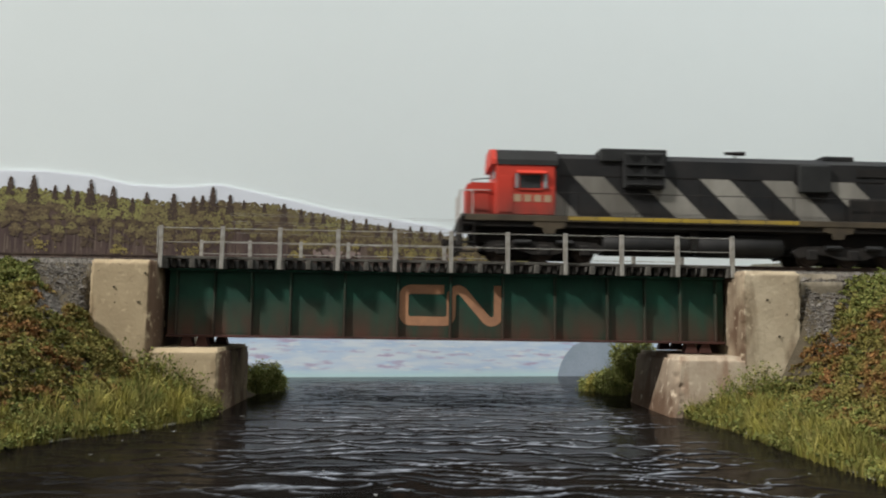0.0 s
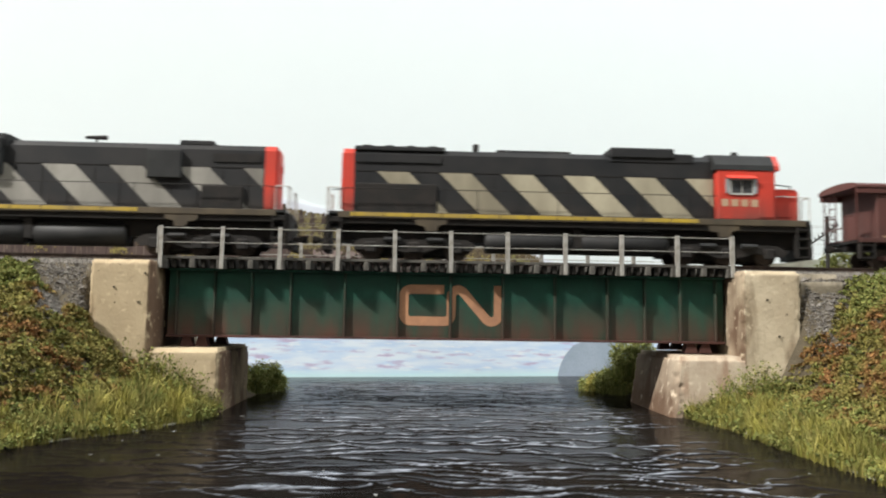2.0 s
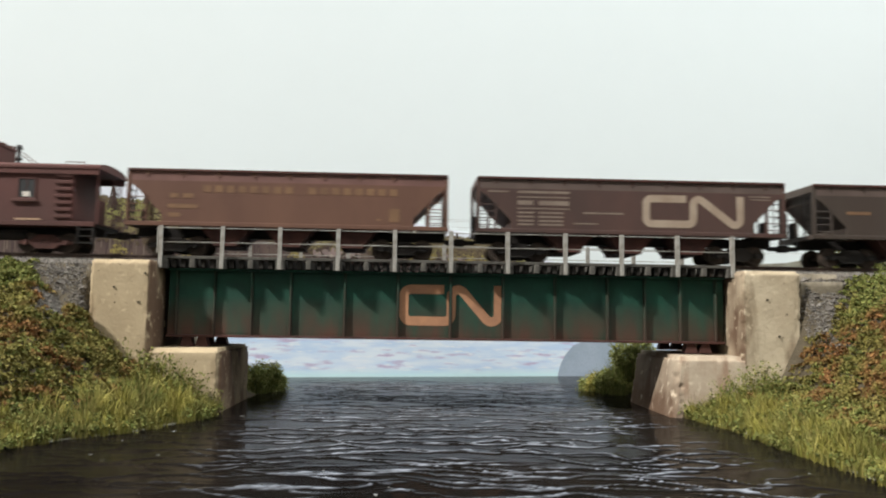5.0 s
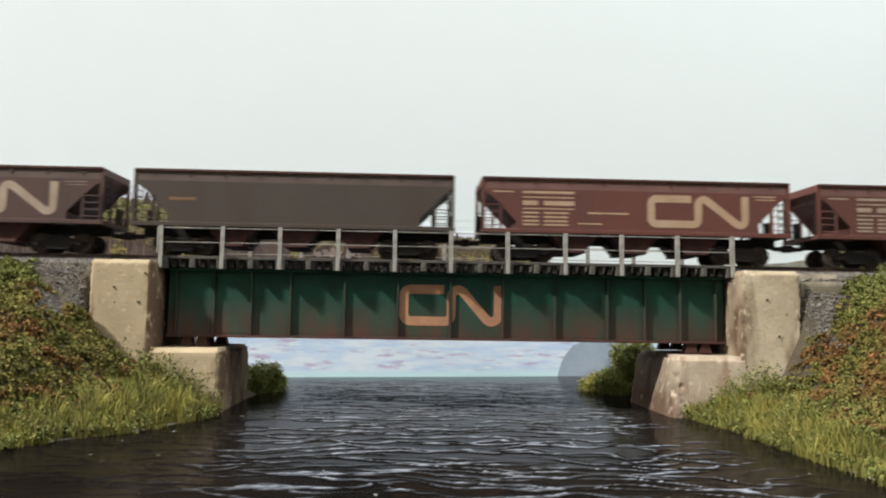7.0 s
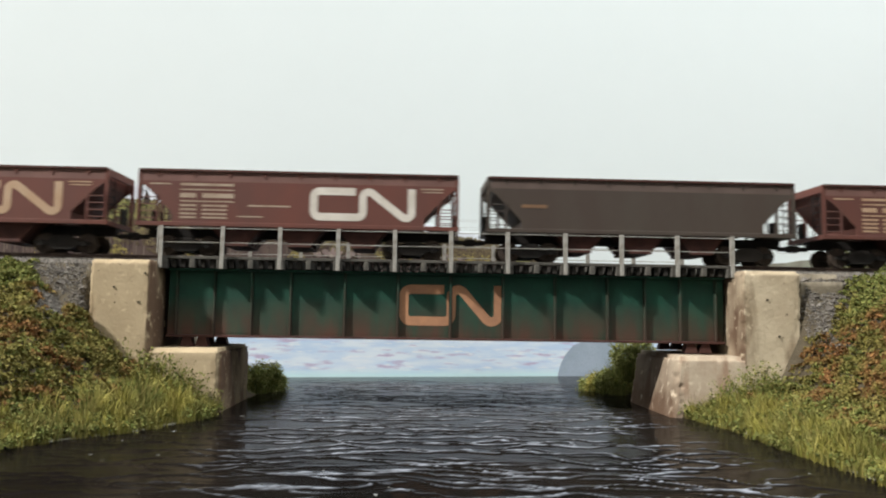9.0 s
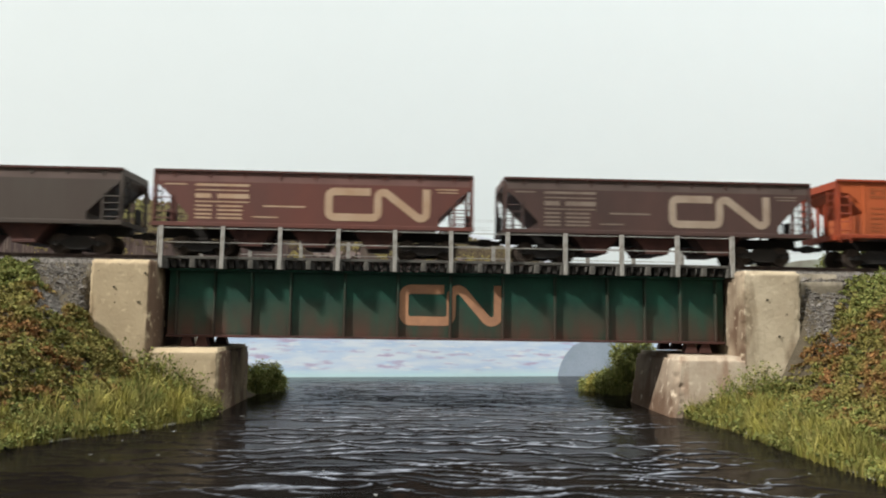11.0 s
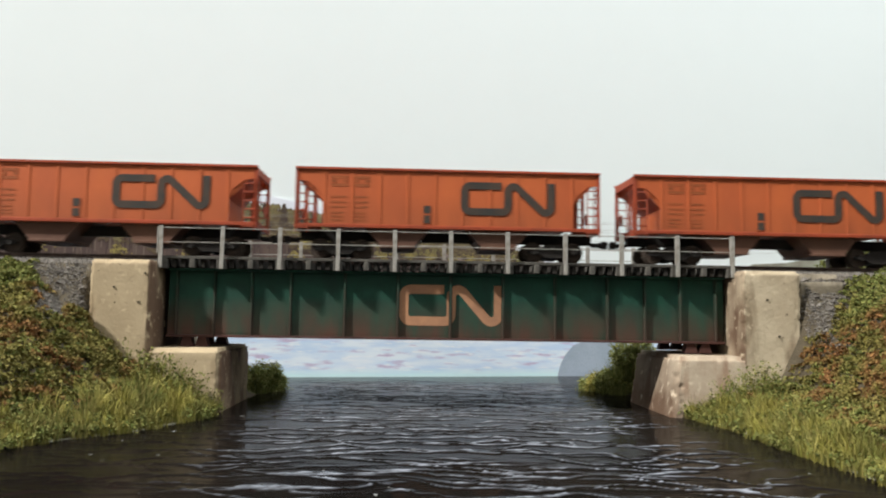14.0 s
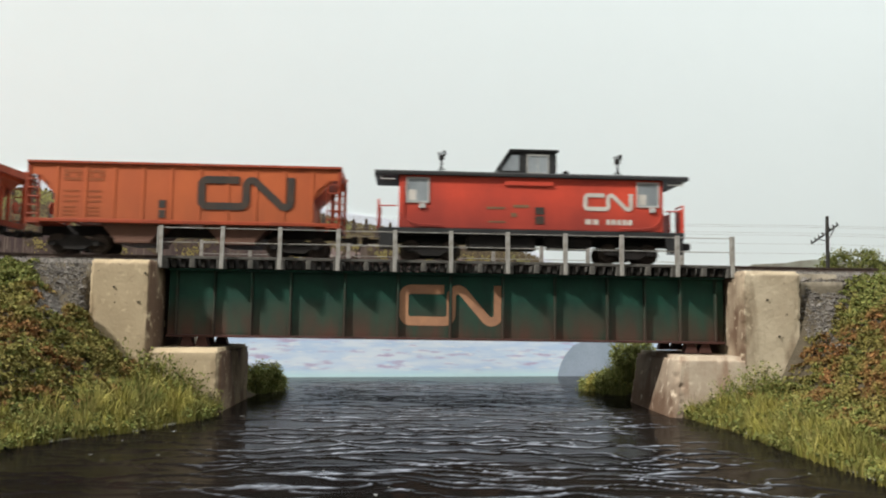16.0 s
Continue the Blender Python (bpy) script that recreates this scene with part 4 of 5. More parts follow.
def hopper(q, body, band, label, marks="", mark=None):
    v = vehicle("hopper_car", label, "freight car", q, "ore hopper cars")
    L = 155.0
    core = [(4.5, 40.2), (L - 4.5, 40.2), (L - 4.5, 33.5), (L - 18, 19.5), (L - 18, 16), (18, 16), (18, 19.5), (4.5, 33.5)]
    part("body", Mesh().prism(core, -17.2, 17.2), body, v)
    side = [(2.2, 33.8), (2.2, 35.4), (L - 2.2, 35.4), (L - 2.2, 33.8), (L - 5.5, 31.5), (L - 17.2, 19.5), (L - 17.2, 15.6), (17.2, 15.6), (17.2, 19.5), (5.5, 31.5)]
    for s in (-1, 1):
        a, b = sorted((s * 17.25, s * 17.9))
        part("side_sheet", Mesh().prism(side, a, b), body, v)
        a2, b2 = sorted((s * 17.22, s * 17.6))
        part("upper_band", Mesh().box(2, L - 2, a2, b2, 35.4, 40.0), band, v, "dusty upper side band")
        for k in range(9):
            x = 10 + k * (L - 20) / 8
            part("gusset", Mesh().prism([(x - 1.3, 40), (x + 1.3, 40), (x, 37.0)], *sorted((s * 17.6, s * 18.0))), body, v)
        part("top_chord", Mesh().box(0.6, L - 0.6, *sorted((s * 17.0, s * 18.5)), 39.9, 41.2, 0.2), RUST_AND_SHADE, v)
        part("side_sill", Mesh().box(0, L, *sorted((s * 16.6, s * 18.2)), 13.6, 15.7, 0.2), body, v)
        for x0 in (0.4, L - 1.9):
            part("corner_post", Mesh().box(x0, x0 + 1.5, *sorted((s * 16.7, s * 17.9)), 15.6, 40), body, v)
        for x0 in (9.3, L - 10.5):
            part("end_strut", Mesh().box(x0, x0 + 1.2, *sorted((s * 16.9, s * 17.7)), 15.6, 29), body, v)
        for xa, xb in ((1.2, 9.6), (L - 9.6, L - 1.2)):
            lad = Mesh()
            ladder(lad, xa, xb, s * 18.3, 15.6, 29, 4, 0.25)
            part("ladder", lad, body, v)
    for x0, x1 in ((0.5, 1.6), (L - 1.6, L - 0.5)):
        part("end_beam", Mesh().box(x0, x1, -17.5, 17.5, 37.2, 41.0, 0.2), body, v)
        part("end_sill", Mesh().box(x0, x1, -17, 17, 13.6, 15.8), body, v)
    for x0, d in ((1.2, 1), (L - 1.2, -1)):
        lad = Mesh()
        for yy in (-14, -7):
            lad.tube((x0, yy, 15), (x0, yy, 37), 0.3, seg=5)
        for k in range(6):
            lad.tube((x0, -14, 17 + k * 3.6), (x0, -7, 17 + k * 3.6), 0.25, seg=5)
        lad.box(x0 - 0.8, x0 + 0.8, 3, 8, 16, 24, 0.4)
        lad.tube((x0, 11, 15), (x0, 11, 30), 0.4, seg=6)
        part("end_gear", lad, UNDERFRAME, v, "brake gear and end ladder")
        part("end_platform", Mesh().box(*sorted((x0, x0 + d * 14)), -16, 16, 13.7, 14.5), UNDERFRAME, v)
        coupler(v, x0, -d)
    part("centre_sill", Mesh().box(1, L - 1, -2.4, 2.4, 9.5, 14, 0.2), UNDERFRAME, v)
    # the bays' dark brown has the shadow under the car painted in
    for x in (47, 77.5, 108):
        part("hopper_bay", Mesh().prism([(x - 14, 15.8), (x + 14, 15.8), (x + 5, 5.2), (x - 5, 5.2)], -14.5, -3).prism([(x - 14, 15.8), (x + 14, 15.8), (x + 5, 5.2), (x - 5, 5.2)], 3, 14.5).box(x - 5.6, x + 5.6, -14.8, 14.8, 4.6, 6.0, 0.2), RUST_AND_SHADE, v, "discharge bay with a drop door")
    for x in (22.5, L - 22.5):
        freight_truck(v, x)
    y = -18.02
    if marks == "emblem":
        part("emblem", ribbon(82.5, 133.5, 17.6, 33.8, y - 0.02, 3.7), mark, v, "bent-band emblem")
        rows = [(20.5, 46, 33.2, 34.4), (20.5, 46, 31.0, 31.6), (20.5, 28, 27.4, 29.6), (31, 46, 27.4, 29.6), (20.5, 46, 25.4, 26.0)]
        rows += [(a, a + w, z, z + 0.9) for z in (23.2, 21.2, 19.2, 17.4) for a, w in ((20.5, 8), (31, 12))]
        rows += [(53, 73, 23.6, 24.4), (48, 60, 18.4, 19.0), (136, 147, 33.6, 34.2), (137, 147, 32.2, 32.7), (6, 16, 33.6, 34.2)]
        part("lettering", bars(rows, y), DULL_MARK if mark is WHITE_MARK else DIM_MARK if mark is DULL_MARK else TAN_MARK, v, "worn lettering, as bars")
    elif marks == "words":
        rows = [(36.5 + k * 5.6, 40.1 + k * 5.6, 30.2, 33.6) for k in list(range(8)) + list(range(9, 17))]
        rows += [(21, 25, 27.2, 29.4), (27, 32, 27.2, 29.4), (20, 34, 22.2, 24.2), (20, 26, 18, 20), (126, 131, 17.5, 24), (120, 122, 18, 19)]
        part("lettering", bars(rows, y), mark, v, "faded ochre lettering, as bars")
    else:
        part("lettering", bars([(17.5, 30, 26.0, 27.6)], y), mark, v, "worn lettering, as a bar")
    return v


def orange_hopper(q, label):
    v = vehicle("hopper_car", label, "freight car", q, "orange hopper cars")
    L = 149.5
    core = [(3, 42.8), (L - 3, 42.8), (L - 3, 38), (L - 14, 27), (L - 14, 16.4), (14, 16.4), (14, 27), (3, 38)]
    part("body", Mesh().prism(core, -16.6, 16.6), ORANGE, v)
    side = [(1.0, 42.8), (L - 1.0, 42.8), (L - 1, 37.5), (L - 6, 37), (L - 11.5, 32.5), (L - 13.5, 28), (L - 13.5, 15.8), (13.5, 15.8), (13.5, 28), (11.5, 32.5), (6, 37), (1.0, 37.5)]
    for s in (-1, 1):
        part("side_sheet", Mesh().prism(side, *sorted((s * 16.65, s * 17.2))), ORANGE, v)
        part("top_chord", Mesh().box(0, L, *sorted((s * 16.3, s * 18.3)), 42.6, 44.0, 0.25), ORANGE_DARK, v)
        part("side_sill", Mesh().box(0, L, *sorted((s * 16.3, s * 18.1)), 14.4, 16.2, 0.25), ORANGE_DARK, v)
        rib = Mesh().box(-0.7, 0.7, *sorted((s * 17.15, s * 17.55)), 16.2, 42.6, 0.1).data("rib", ORANGE)
        for k in range(10):
            part("rib", rib, ORANGE, v).matrix_local = mm(14.2 + k * (L - 28.4) / 9, 0, 0)
        for x0 in (0.2, L - 1.8):
            part("corner_post", Mesh().box(x0, x0 + 1.6, *sorted((s * 16.3, s * 17.6)), 16, 42.8), ORANGE_DARK, v)
        for xa, xb in ((0.9, 6.5), (L - 6.5, L - 0.9)):
            lad = Mesh()
            ladder(lad, xa, xb, s * 18.0, 12, 37, 6, 0.32)
            part("ladder", lad, ORANGE_DARK, v, "orange side ladder")
    for x0, d in ((0.8, 1), (L - 0.8, -1)):
        part("end_beam", Mesh().box(x0 - 0.6, x0 + 0.6, -17.2, 17.2, 39.5, 43.4, 0.2), ORANGE_DARK, v)
        part("end_sill", Mesh().box(x0 - 0.6, x0 + 0.6, -17, 17, 13.6, 16.4), ORANGE_DARK, v)
        lad = Mesh()
        for yy in (-14, -7.5):
            lad.tube((x0, yy, 15), (x0, yy, 40), 0.3, seg=5)
        for k in range(7):
            lad.tube((x0, -14, 17 + k * 3.4), (x0, -7.5, 17 + k * 3.4), 0.25, seg=5)
        for yy in (6, 13):
            lad.box(x0 + d * 6 - 0.6, x0 + d * 6 + 0.6, yy - 0.8, yy + 0.8, 15, 38)
        lad.lathe([(3.0, x0 - 0.3), (3.0, x0 + 0.3)], 8.5, 24, 14, "x")
        part("end_gear", lad, ORANGE_DARK, v, "end ladder and brake gear")
        part("end_platform", Mesh().box(*sorted((x0, x0 + d * 12)), -16, 16, 13.9, 14.7), ORANGE_DARK, v)
        coupler(v, x0, -d)
    part("centre_sill", Mesh().box(1, L - 1, -2.4, 2.4, 9.5, 14.4, 0.2), UNDERFRAME, v)
    for x in (50, L - 50):
        part("hopper_bay", Mesh().prism([(x - 17, 16.2), (x + 17, 16.2), (x + 8, 6), (x - 8, 6)], -15, 15).box(x - 8.6, x + 8.6, -15.3, 15.3, 5.2, 6.6, 0.2), BROWN_D, v, "brown discharge bay")
    for x in (22, L - 22):
        freight_truck(v, x)
    y = -17.34
    part("emblem", ribbon(80.6, 126.8, 21.8, 38.2, -17.66, 3.6, 0.5), DARK_MARK, v, "charcoal bent-band emblem")
    rows = []
    for a, b in ((17.4, 25.6), (28.2, 36.2)):
        rows += [(a, b, z, z + 1.5) for z in (38.4, 34.6)] + [(a, a + 2.6, 36.6, 38), (b - 2.6, b, 36.6, 38)]
        rows += [(a, b - 1, z, z + 0.9) for z in (29.2, 26.6, 24.2)] + [(a, b - 2, z, z + 0.8) for z in (21.4, 19.6, 17.8)]
    part("lettering", bars(rows, y), FAINT_MARK, v, "worn dark lettering, as bars")
    part("data_panel", bars([(61.9, 66.2, 16.8, 26.4)], y - 0.1), ORANGE, v, "pale-edged notice panel")
    part("notice", bars([(62.4, 65.7, 22.2, 26.0), (62.4, 65.7, 17.3, 21.2)], y - 0.25), DARK_MARK, v, "two dark square notices")
    return v


def window(v, x0, x1, z0, z1, y, frame_mat, pane_mat, bar=True, w=0.55):
    f = part("window_frame", Mesh().box(x0, x1, y - 0.5, y + 0.1, z1 - w, z1).box(x0, x1, y - 0.5, y + 0.1, z0, z0 + w).box(x0, x0 + w, y - 0.5, y + 0.1, z0 + w, z1 - w).box(x1 - w, x1, y - 0.5, y + 0.1, z0 + w, z1 - w), frame_mat, v)
    part("pane", Mesh().box(x0 + w, x1 - w, y - 0.14, y - 0.04, z0 + w, z1 - w), pane_mat, f, "window pane")
    if bar:
        xm = (x0 + x1) / 2
        part("glazing_bar", Mesh().box(xm - 0.15, xm + 0.15, y - 0.4, y - 0.15, z0 + w, z1 - w), frame_mat, f)


def roof_profile(half, eave, rise):
    return [(-half, eave - 0.9), (half, eave - 0.9), (half, eave + 0.3)] + [(half * math.cos(a), eave + 0.3 + rise * math.sin(a)) for a in (radians(k * 15) for k in range(1, 12))] + [(-half, eave + 0.3)]


def brown_caboose(q):
    v = vehicle("caboose", "red-brown wooden caboose with a roof cupola and open end platforms", "caboose", q, "")
    L, b0, b1 = 131.2, 11.7, 118.8
    part("body", Mesh().box(b0, b1, -16.2, 16.2, 14.8, 40.6, 0.3), CABOOSE_BROWN, v)
    part("roof", Mesh().prism(roof_profile(17.8, 41.2, 2.6), 0, L, "x"), CABOOSE_BROWN, v)
    for y0, y1 in ((-17.4, -16.4), (16.4, 17.4)):
        part("fascia", Mesh().box(0.5, L - 0.5, y0, y1, 37.4, 40.4, 0.2), CABOOSE_BROWN, v)
    part("side_sill", Mesh().box(2, L - 2, -16.6, 16.6, 12.6, 14.9, 0.2), CABOOSE_BROWN, v)
    c = part("cupola", Mesh().prism([(53.8, 41.2), (77, 41.2), (77, 53.4), (58.6, 53.4), (56, 51.4), (54.2, 47.6)], -11, 11), CABOOSE_BROWN, v, "red-brown cupola with a rounded front")
    part("cupola_roof", Mesh().prism([(-11.8, 53.3), (11.8, 53.3), (11.6, 53.9), (6, 54.9), (-6, 54.9), (-11.6, 53.9)], 58.2, 77.6, "x"), CABOOSE_BROWN, c)
    part("cupola_trim", Mesh().box(53.6, 77.2, -11.5, -10.9, 42.6, 43.4, 0.1), CABOOSE_BROWN, c)
    for x in (61, 68.6):
        window(v, x, x + 6.6, 46, 51.6, -11, CABOOSE_BROWN, GLAZING_DARK, False)
    rail = Mesh()
    for yy in (-9, 9):
        rail.rod([(54, yy, 55), (54.8, yy, 55.8), (66, yy, 55.8), (76.6, yy, 55.8), (77.4, yy, 55)], 0.25)
        rail.rod([(38, yy * 0.6, 43.6), (53, yy * 0.6, 54.6)], 0.22)
        rail.rod([(95, yy * 0.6, 43.6), (79, yy * 0.6, 54.6)], 0.22)
    rail.rod([(111, -8, 43.6), (111, -8, 45.2), (120, -8, 45.2), (120, -8, 43.4)], 0.22)
    part("roof_rail", rail, CABOOSE_BROWN, v, "thin roof hand rail")
    part("smoke_jack", Mesh().tube((86.5, -5, 42), (86.5, -5, 52.4), 0.9).tube((86.5, -5, 51.6), (86.5, -5, 53.6), 1.9, 1.0).tube((86.5, -5, 46), (86.5, -5, 47), 1.6), UNDERFRAME, v, "stove chimney")
    for x0 in (34.0, 92.5):
        window(v, x0, x0 + 8.5, 25.5, 35.6, -16.2, CABOOSE_BROWN, GLAZING_DARK, True)
        part("window_sill", Mesh().box(x0 - 2.2, x0 + 9.6, -17.4, -16.1, 23.8, 25.4, 0.2), CABOOSE_BROWN, v)
        # plain white patch over the lower middle of the pane
        part("pale_pane_patch", Mesh().box(x0 + 2.6, x0 + 6, -16.72, -16.62, 26.4, 28.9), WHITE_MARK, v, "pale patch in the lower part of the window")
    for k in range(7):
        part("grab_iron", Mesh().box(110.2, 118.4, -17.0, -16.2, 16.4 + k * 3.3, 18.0 + k * 3.3, 0.2), CABOOSE_BROWN, v)
    part("emblem", ribbon(54.6, 77.5, 29.6, 37.2, -17.5 + 0.9, 1.7, 0.4), WHITE_MARK, v, "white bent-band emblem")
    part("lettering", bars([(53.5, 58.5, 17.2, 20), (60, 77, 17.2, 20)], -16.32), WHITE_MARK, v, "white lettering, as bars")
    part("lettering", bars([(14, 20, 15.2, 16), (26, 36, 15.2, 16), (92, 104, 15.2, 16)], -16.72), TAN_MARK, v, "faint sill lettering, as bars")
    for x0, d in ((1.6, 1), (L - 1.6, -1)):
        part("end_platform", Mesh().box(*sorted((x0, x0 + d * 10)), -15.5, 15.5, 12.4, 14.0, 0.2), UNDERFRAME, v)
        r = Mesh()
        for yy in (-15.2, 15.2, -5, 5):
            r.tube((x0, yy, 14), (x0, yy, 40 if abs(yy) > 10 else 27), 0.4, seg=6)
        r.rod([(x0, -15.2, 27), (x0, -5, 27)], 0.35)
        r.rod([(x0, 15.2, 27), (x0, 5, 27)], 0.35)
        r.rod([(x0, -15.2, 21), (x0, 15.2, 21)], 0.3)
        r.box(x0 - 0.3, x0 + 0.3, -14, -6, 14, 26)
        for k in range(6):
            r.tube((x0 - d * 0.6, 3, 16 + 4 * k), (x0 - d * 0.6, 9, 16 + 4 * k), 0.25, seg=5)
        r.tube((x0 - d * 0.6, 3, 14), (x0 - d * 0.6, 3, 40), 0.3, seg=5)
        r.tube((x0 - d * 0.6, 9, 14), (x0 - d * 0.6, 9, 40), 0.3, seg=5)
        part("end_railing", r, CABOOSE_BROWN, v, "end railing and ladder")
        st = Mesh()
        for k in range(3):
            st.box(*sorted((x0 + d * 1, x0 + d * 8)), -16.4, -13.2, 4.6 + k * 3.2, 5.1 + k * 3.2)
        st.box(x0 + d * 1 - 0.3, x0 + d * 1 + 0.3, -16.4, -13.4, 4.4, 14).box(x0 + d * 8 - 0.3, x0 + d * 8 + 0.3, -16.4, -13.4, 4.4, 14)
        part("steps", st, UNDERFRAME, v)
        coupler(v, x0, -d)
    part("centre_sill", Mesh().box(3, L - 3, -3, 3, 9, 13, 0.2).box(50, 74, -13, -4, 5, 12, 0.6).tube((80, -9, 8.5), (95, -9, 8.5), 2.6), UNDERFRAME, v, "underframe with boxes and air tank")
    for x in (26, L - 26):
        freight_truck(v, x, 19, RUST_AND_SHADE)


def red_caboose(q):
    v = vehicle("caboose", "weathered orange-red steel caboose with a black roof and cupola", "caboose", q, "")
    L, b0, b1 = 155.5, 12.0, 143.0
    part("body", Mesh().box(b0, b1, -16.2, 16.2, 15.2, 41.4, 0.4), CABOOSE_RED, v)
    part("roof", Mesh().prism(roof_profile(18.0, 42.2, 2.4), 0, L, "x"), BLACK, v, "black roof")
    part("sill", Mesh().box(2, L - 2, -16.5, 16.5, 12.6, 15.3, 0.2), BLACK, v)
    part("gutter", Mesh().box(64, 88, -17.0, -16.1, 37.0, 39.2, 0.2), CABOOSE_RED, v, "red drip rail under the cupola")
    cup = [(61.8, 42.6), (90.4, 42.6), (90.4, 55.4), (67.2, 55.4), (61.8, 47.0)]
    c = part("cupola", Mesh().prism(cup, -11.5, 11.5), BLACK, v, "black cupola with a sloped front")
    part("cupola_roof", Mesh().prism([(61.0, 47.4), (66.8, 56.3), (91.4, 56.3), (91.4, 55.4), (67.2, 55.4), (61.5, 46.9)], -12.5, 12.5), BLACK, c)
    window(v, 75.5, 86.5, 44.2, 53.8, -11.5, SILVER, GLAZING, True)
    part("side_pane", Mesh().prism([(63.0, 45.4), (71.6, 45.4), (71.6, 53.4), (67.8, 53.4), (63.0, 46.6)], -11.75, -11.55), GLAZING, v, "sloped cupola side pane")
    for x0 in (15.4, 129.6):
        window(v, x0, x0 + 11.4, 27.6, 40.2, -16.2, SILVER, GLAZING, False, 0.9)
        # plain white patch over the pane's lower left
        part("pale_pane_patch", Mesh().box(x0 + 1.2, x0 + 5, -16.4, -16.33, 28.8, 34), WHITE_MARK, v, "pale patch in the lower part of the window")
        part("lamp_bracket", Mesh().box(x0 + 6.5, x0 + 9.5, -17.2, -16.2, 24.8, 27.2, 0.3), SILVER, v)
    arcp = [(14.0, 38), (14.0, 24)] + [(14 + 8 * (1 - math.cos(radians(a))), 24 - 7 * math.sin(radians(a))) for a in range(15, 91, 15)] + [(34, 16.6)]
    for pth in (arcp, [(L - x, z) for x, z in arcp]):
        part("grab_rail", Mesh().rod([(x, -16.9, z) for x, z in pth], 0.3), CABOOSE_RED, v, "curved grab rail by the end window")
    part("emblem", ribbon(103.0, 127.8, 25.4, 34.2, -16.5, 2.0, 0.3), WHITE_MARK, v, "white bent-band emblem")
    part("lettering", bars([(104, 107, 18.6, 21.2), (108, 110.5, 18.6, 21.2)] + [(114.5 + k * 2.7, 116.5 + k * 2.7, 18.6, 21.2) for k in range(5)], -16.35), WHITE_MARK, v, "white lettering, as bars")
    part("lettering", bars([(56, 64.5, 18.6, 19.4), (55, 64, 25.2, 26.4), (68, 76, 26.2, 27.6), (67, 70, 21.5, 23.5)], -16.35), FADED_MARK, v, "worn lettering, as bars")
    part("notice", bars([(79, 83.6, 23.0, 26.6), (79, 83.6, 18.2, 22.2)], -16.4), DARK_MARK, v, "two dark square notices")
    for x in (33.0, 123.5):
        m = Mesh().tube((x, -4, 44), (x, -4, 53), 0.5, seg=6)
        m.box(x - 1.3, x + 1.3, -5.2, -2.8, 51.6, 54.2, 0.3).box(x + 0.6, x + 2.2, -5, -3, 53.6, 56.4, 0.3).box(x - 1.6, x - 0.4, -5, -3, 54.0, 55.6, 0.3)
        m.rod([(x - 4, -4, 44), (x, -4, 48), (x + 4, -4, 44)], 0.22)
        part("roof_vane", m, UNDERFRAME, v, "small masted roof fitting")
    part("roof_vent", Mesh().tube((97, -3, 44), (97, -3, 46.4), 1.0).tube((97, -3, 46.2), (97, -3, 47.4), 1.8, 1.2), BLACK, v)
    for x0, d in ((2.0, 1), (L - 2.0, -1)):
        part("end_platform", Mesh().box(*sorted((x0, x0 + d * 10)), -15.5, 15.5, 12.6, 14.4, 0.2), BLACK, v)
        r = Mesh()
        for yy in (-15, 15, -5, 5):
            r.tube((x0, yy, 14), (x0, yy, 29), 0.45, seg=6)
        r.box(x0 - 0.4, x0 + 0.4, -15, -5, 15, 27.5, 0.2).box(x0 - 0.4, x0 + 0.4, 5, 15, 15, 27.5, 0.2)
        r.rod([(x0, -15, 29), (x0, -5, 29)], 0.4)
        r.rod([(x0, -15, 26), (x0 + d * 9, -15.5, 26)], 0.35)
        part("end_railing", r, CABOOSE_RED, v, "red end railing panel")
        part("roof_bracket", Mesh().rod([(x0 + d * 1, -16.8, 39), (x0 + d * 8, -16.8, 39)], 0.35).rod([(x0 + d * 1, -16.8, 39), (x0 + d * 1, -16.8, 41)], 0.35), SILVER, v, "pale bracket under the roof end")
        st = Mesh()
        for k in range(3):
            st.box(*sorted((x0 + d * 1, x0 + d * 8)), -16.4, -13.2, 4.6 + k * 3.2, 5.1 + k * 3.2)
        st.box(x0 + d * 1 - 0.3, x0 + d * 1 + 0.3, -16.4, -13.4, 4.4, 14)
        part("steps", st, BLACK, v)
        part("step_side", Mesh().prism([(x0, 14.2), (x0 + d * 10, 14.2), (x0 + d * 9, 5.2), (x0 + d * 1.5, 5.2)], -16.9, -16.45), BLACK, v, "black step well side")
        coupler(v, x0, -d)
    part("lantern", Mesh().box(L - 1.2, L + 0.8, -9, -7, 17, 21, 0.4), BLACK, v, "black end marker lamp")
    part("centre_sill", Mesh().box(3, L - 3, -3, 3, 9, 13, 0.2).box(46, 80, -14, -4, 5.4, 12.6, 0.6).box(84, 108, -13.5, -10.5, 7.5, 12.6, 0.4).tube((86, -9, 8.6), (106, -9, 8.6), 2.6), UNDERFRAME, v, "underframe with boxes and air tank")
    for x in (28, L - 28):
        freight_truck(v, x, 20, UNDERFRAME)


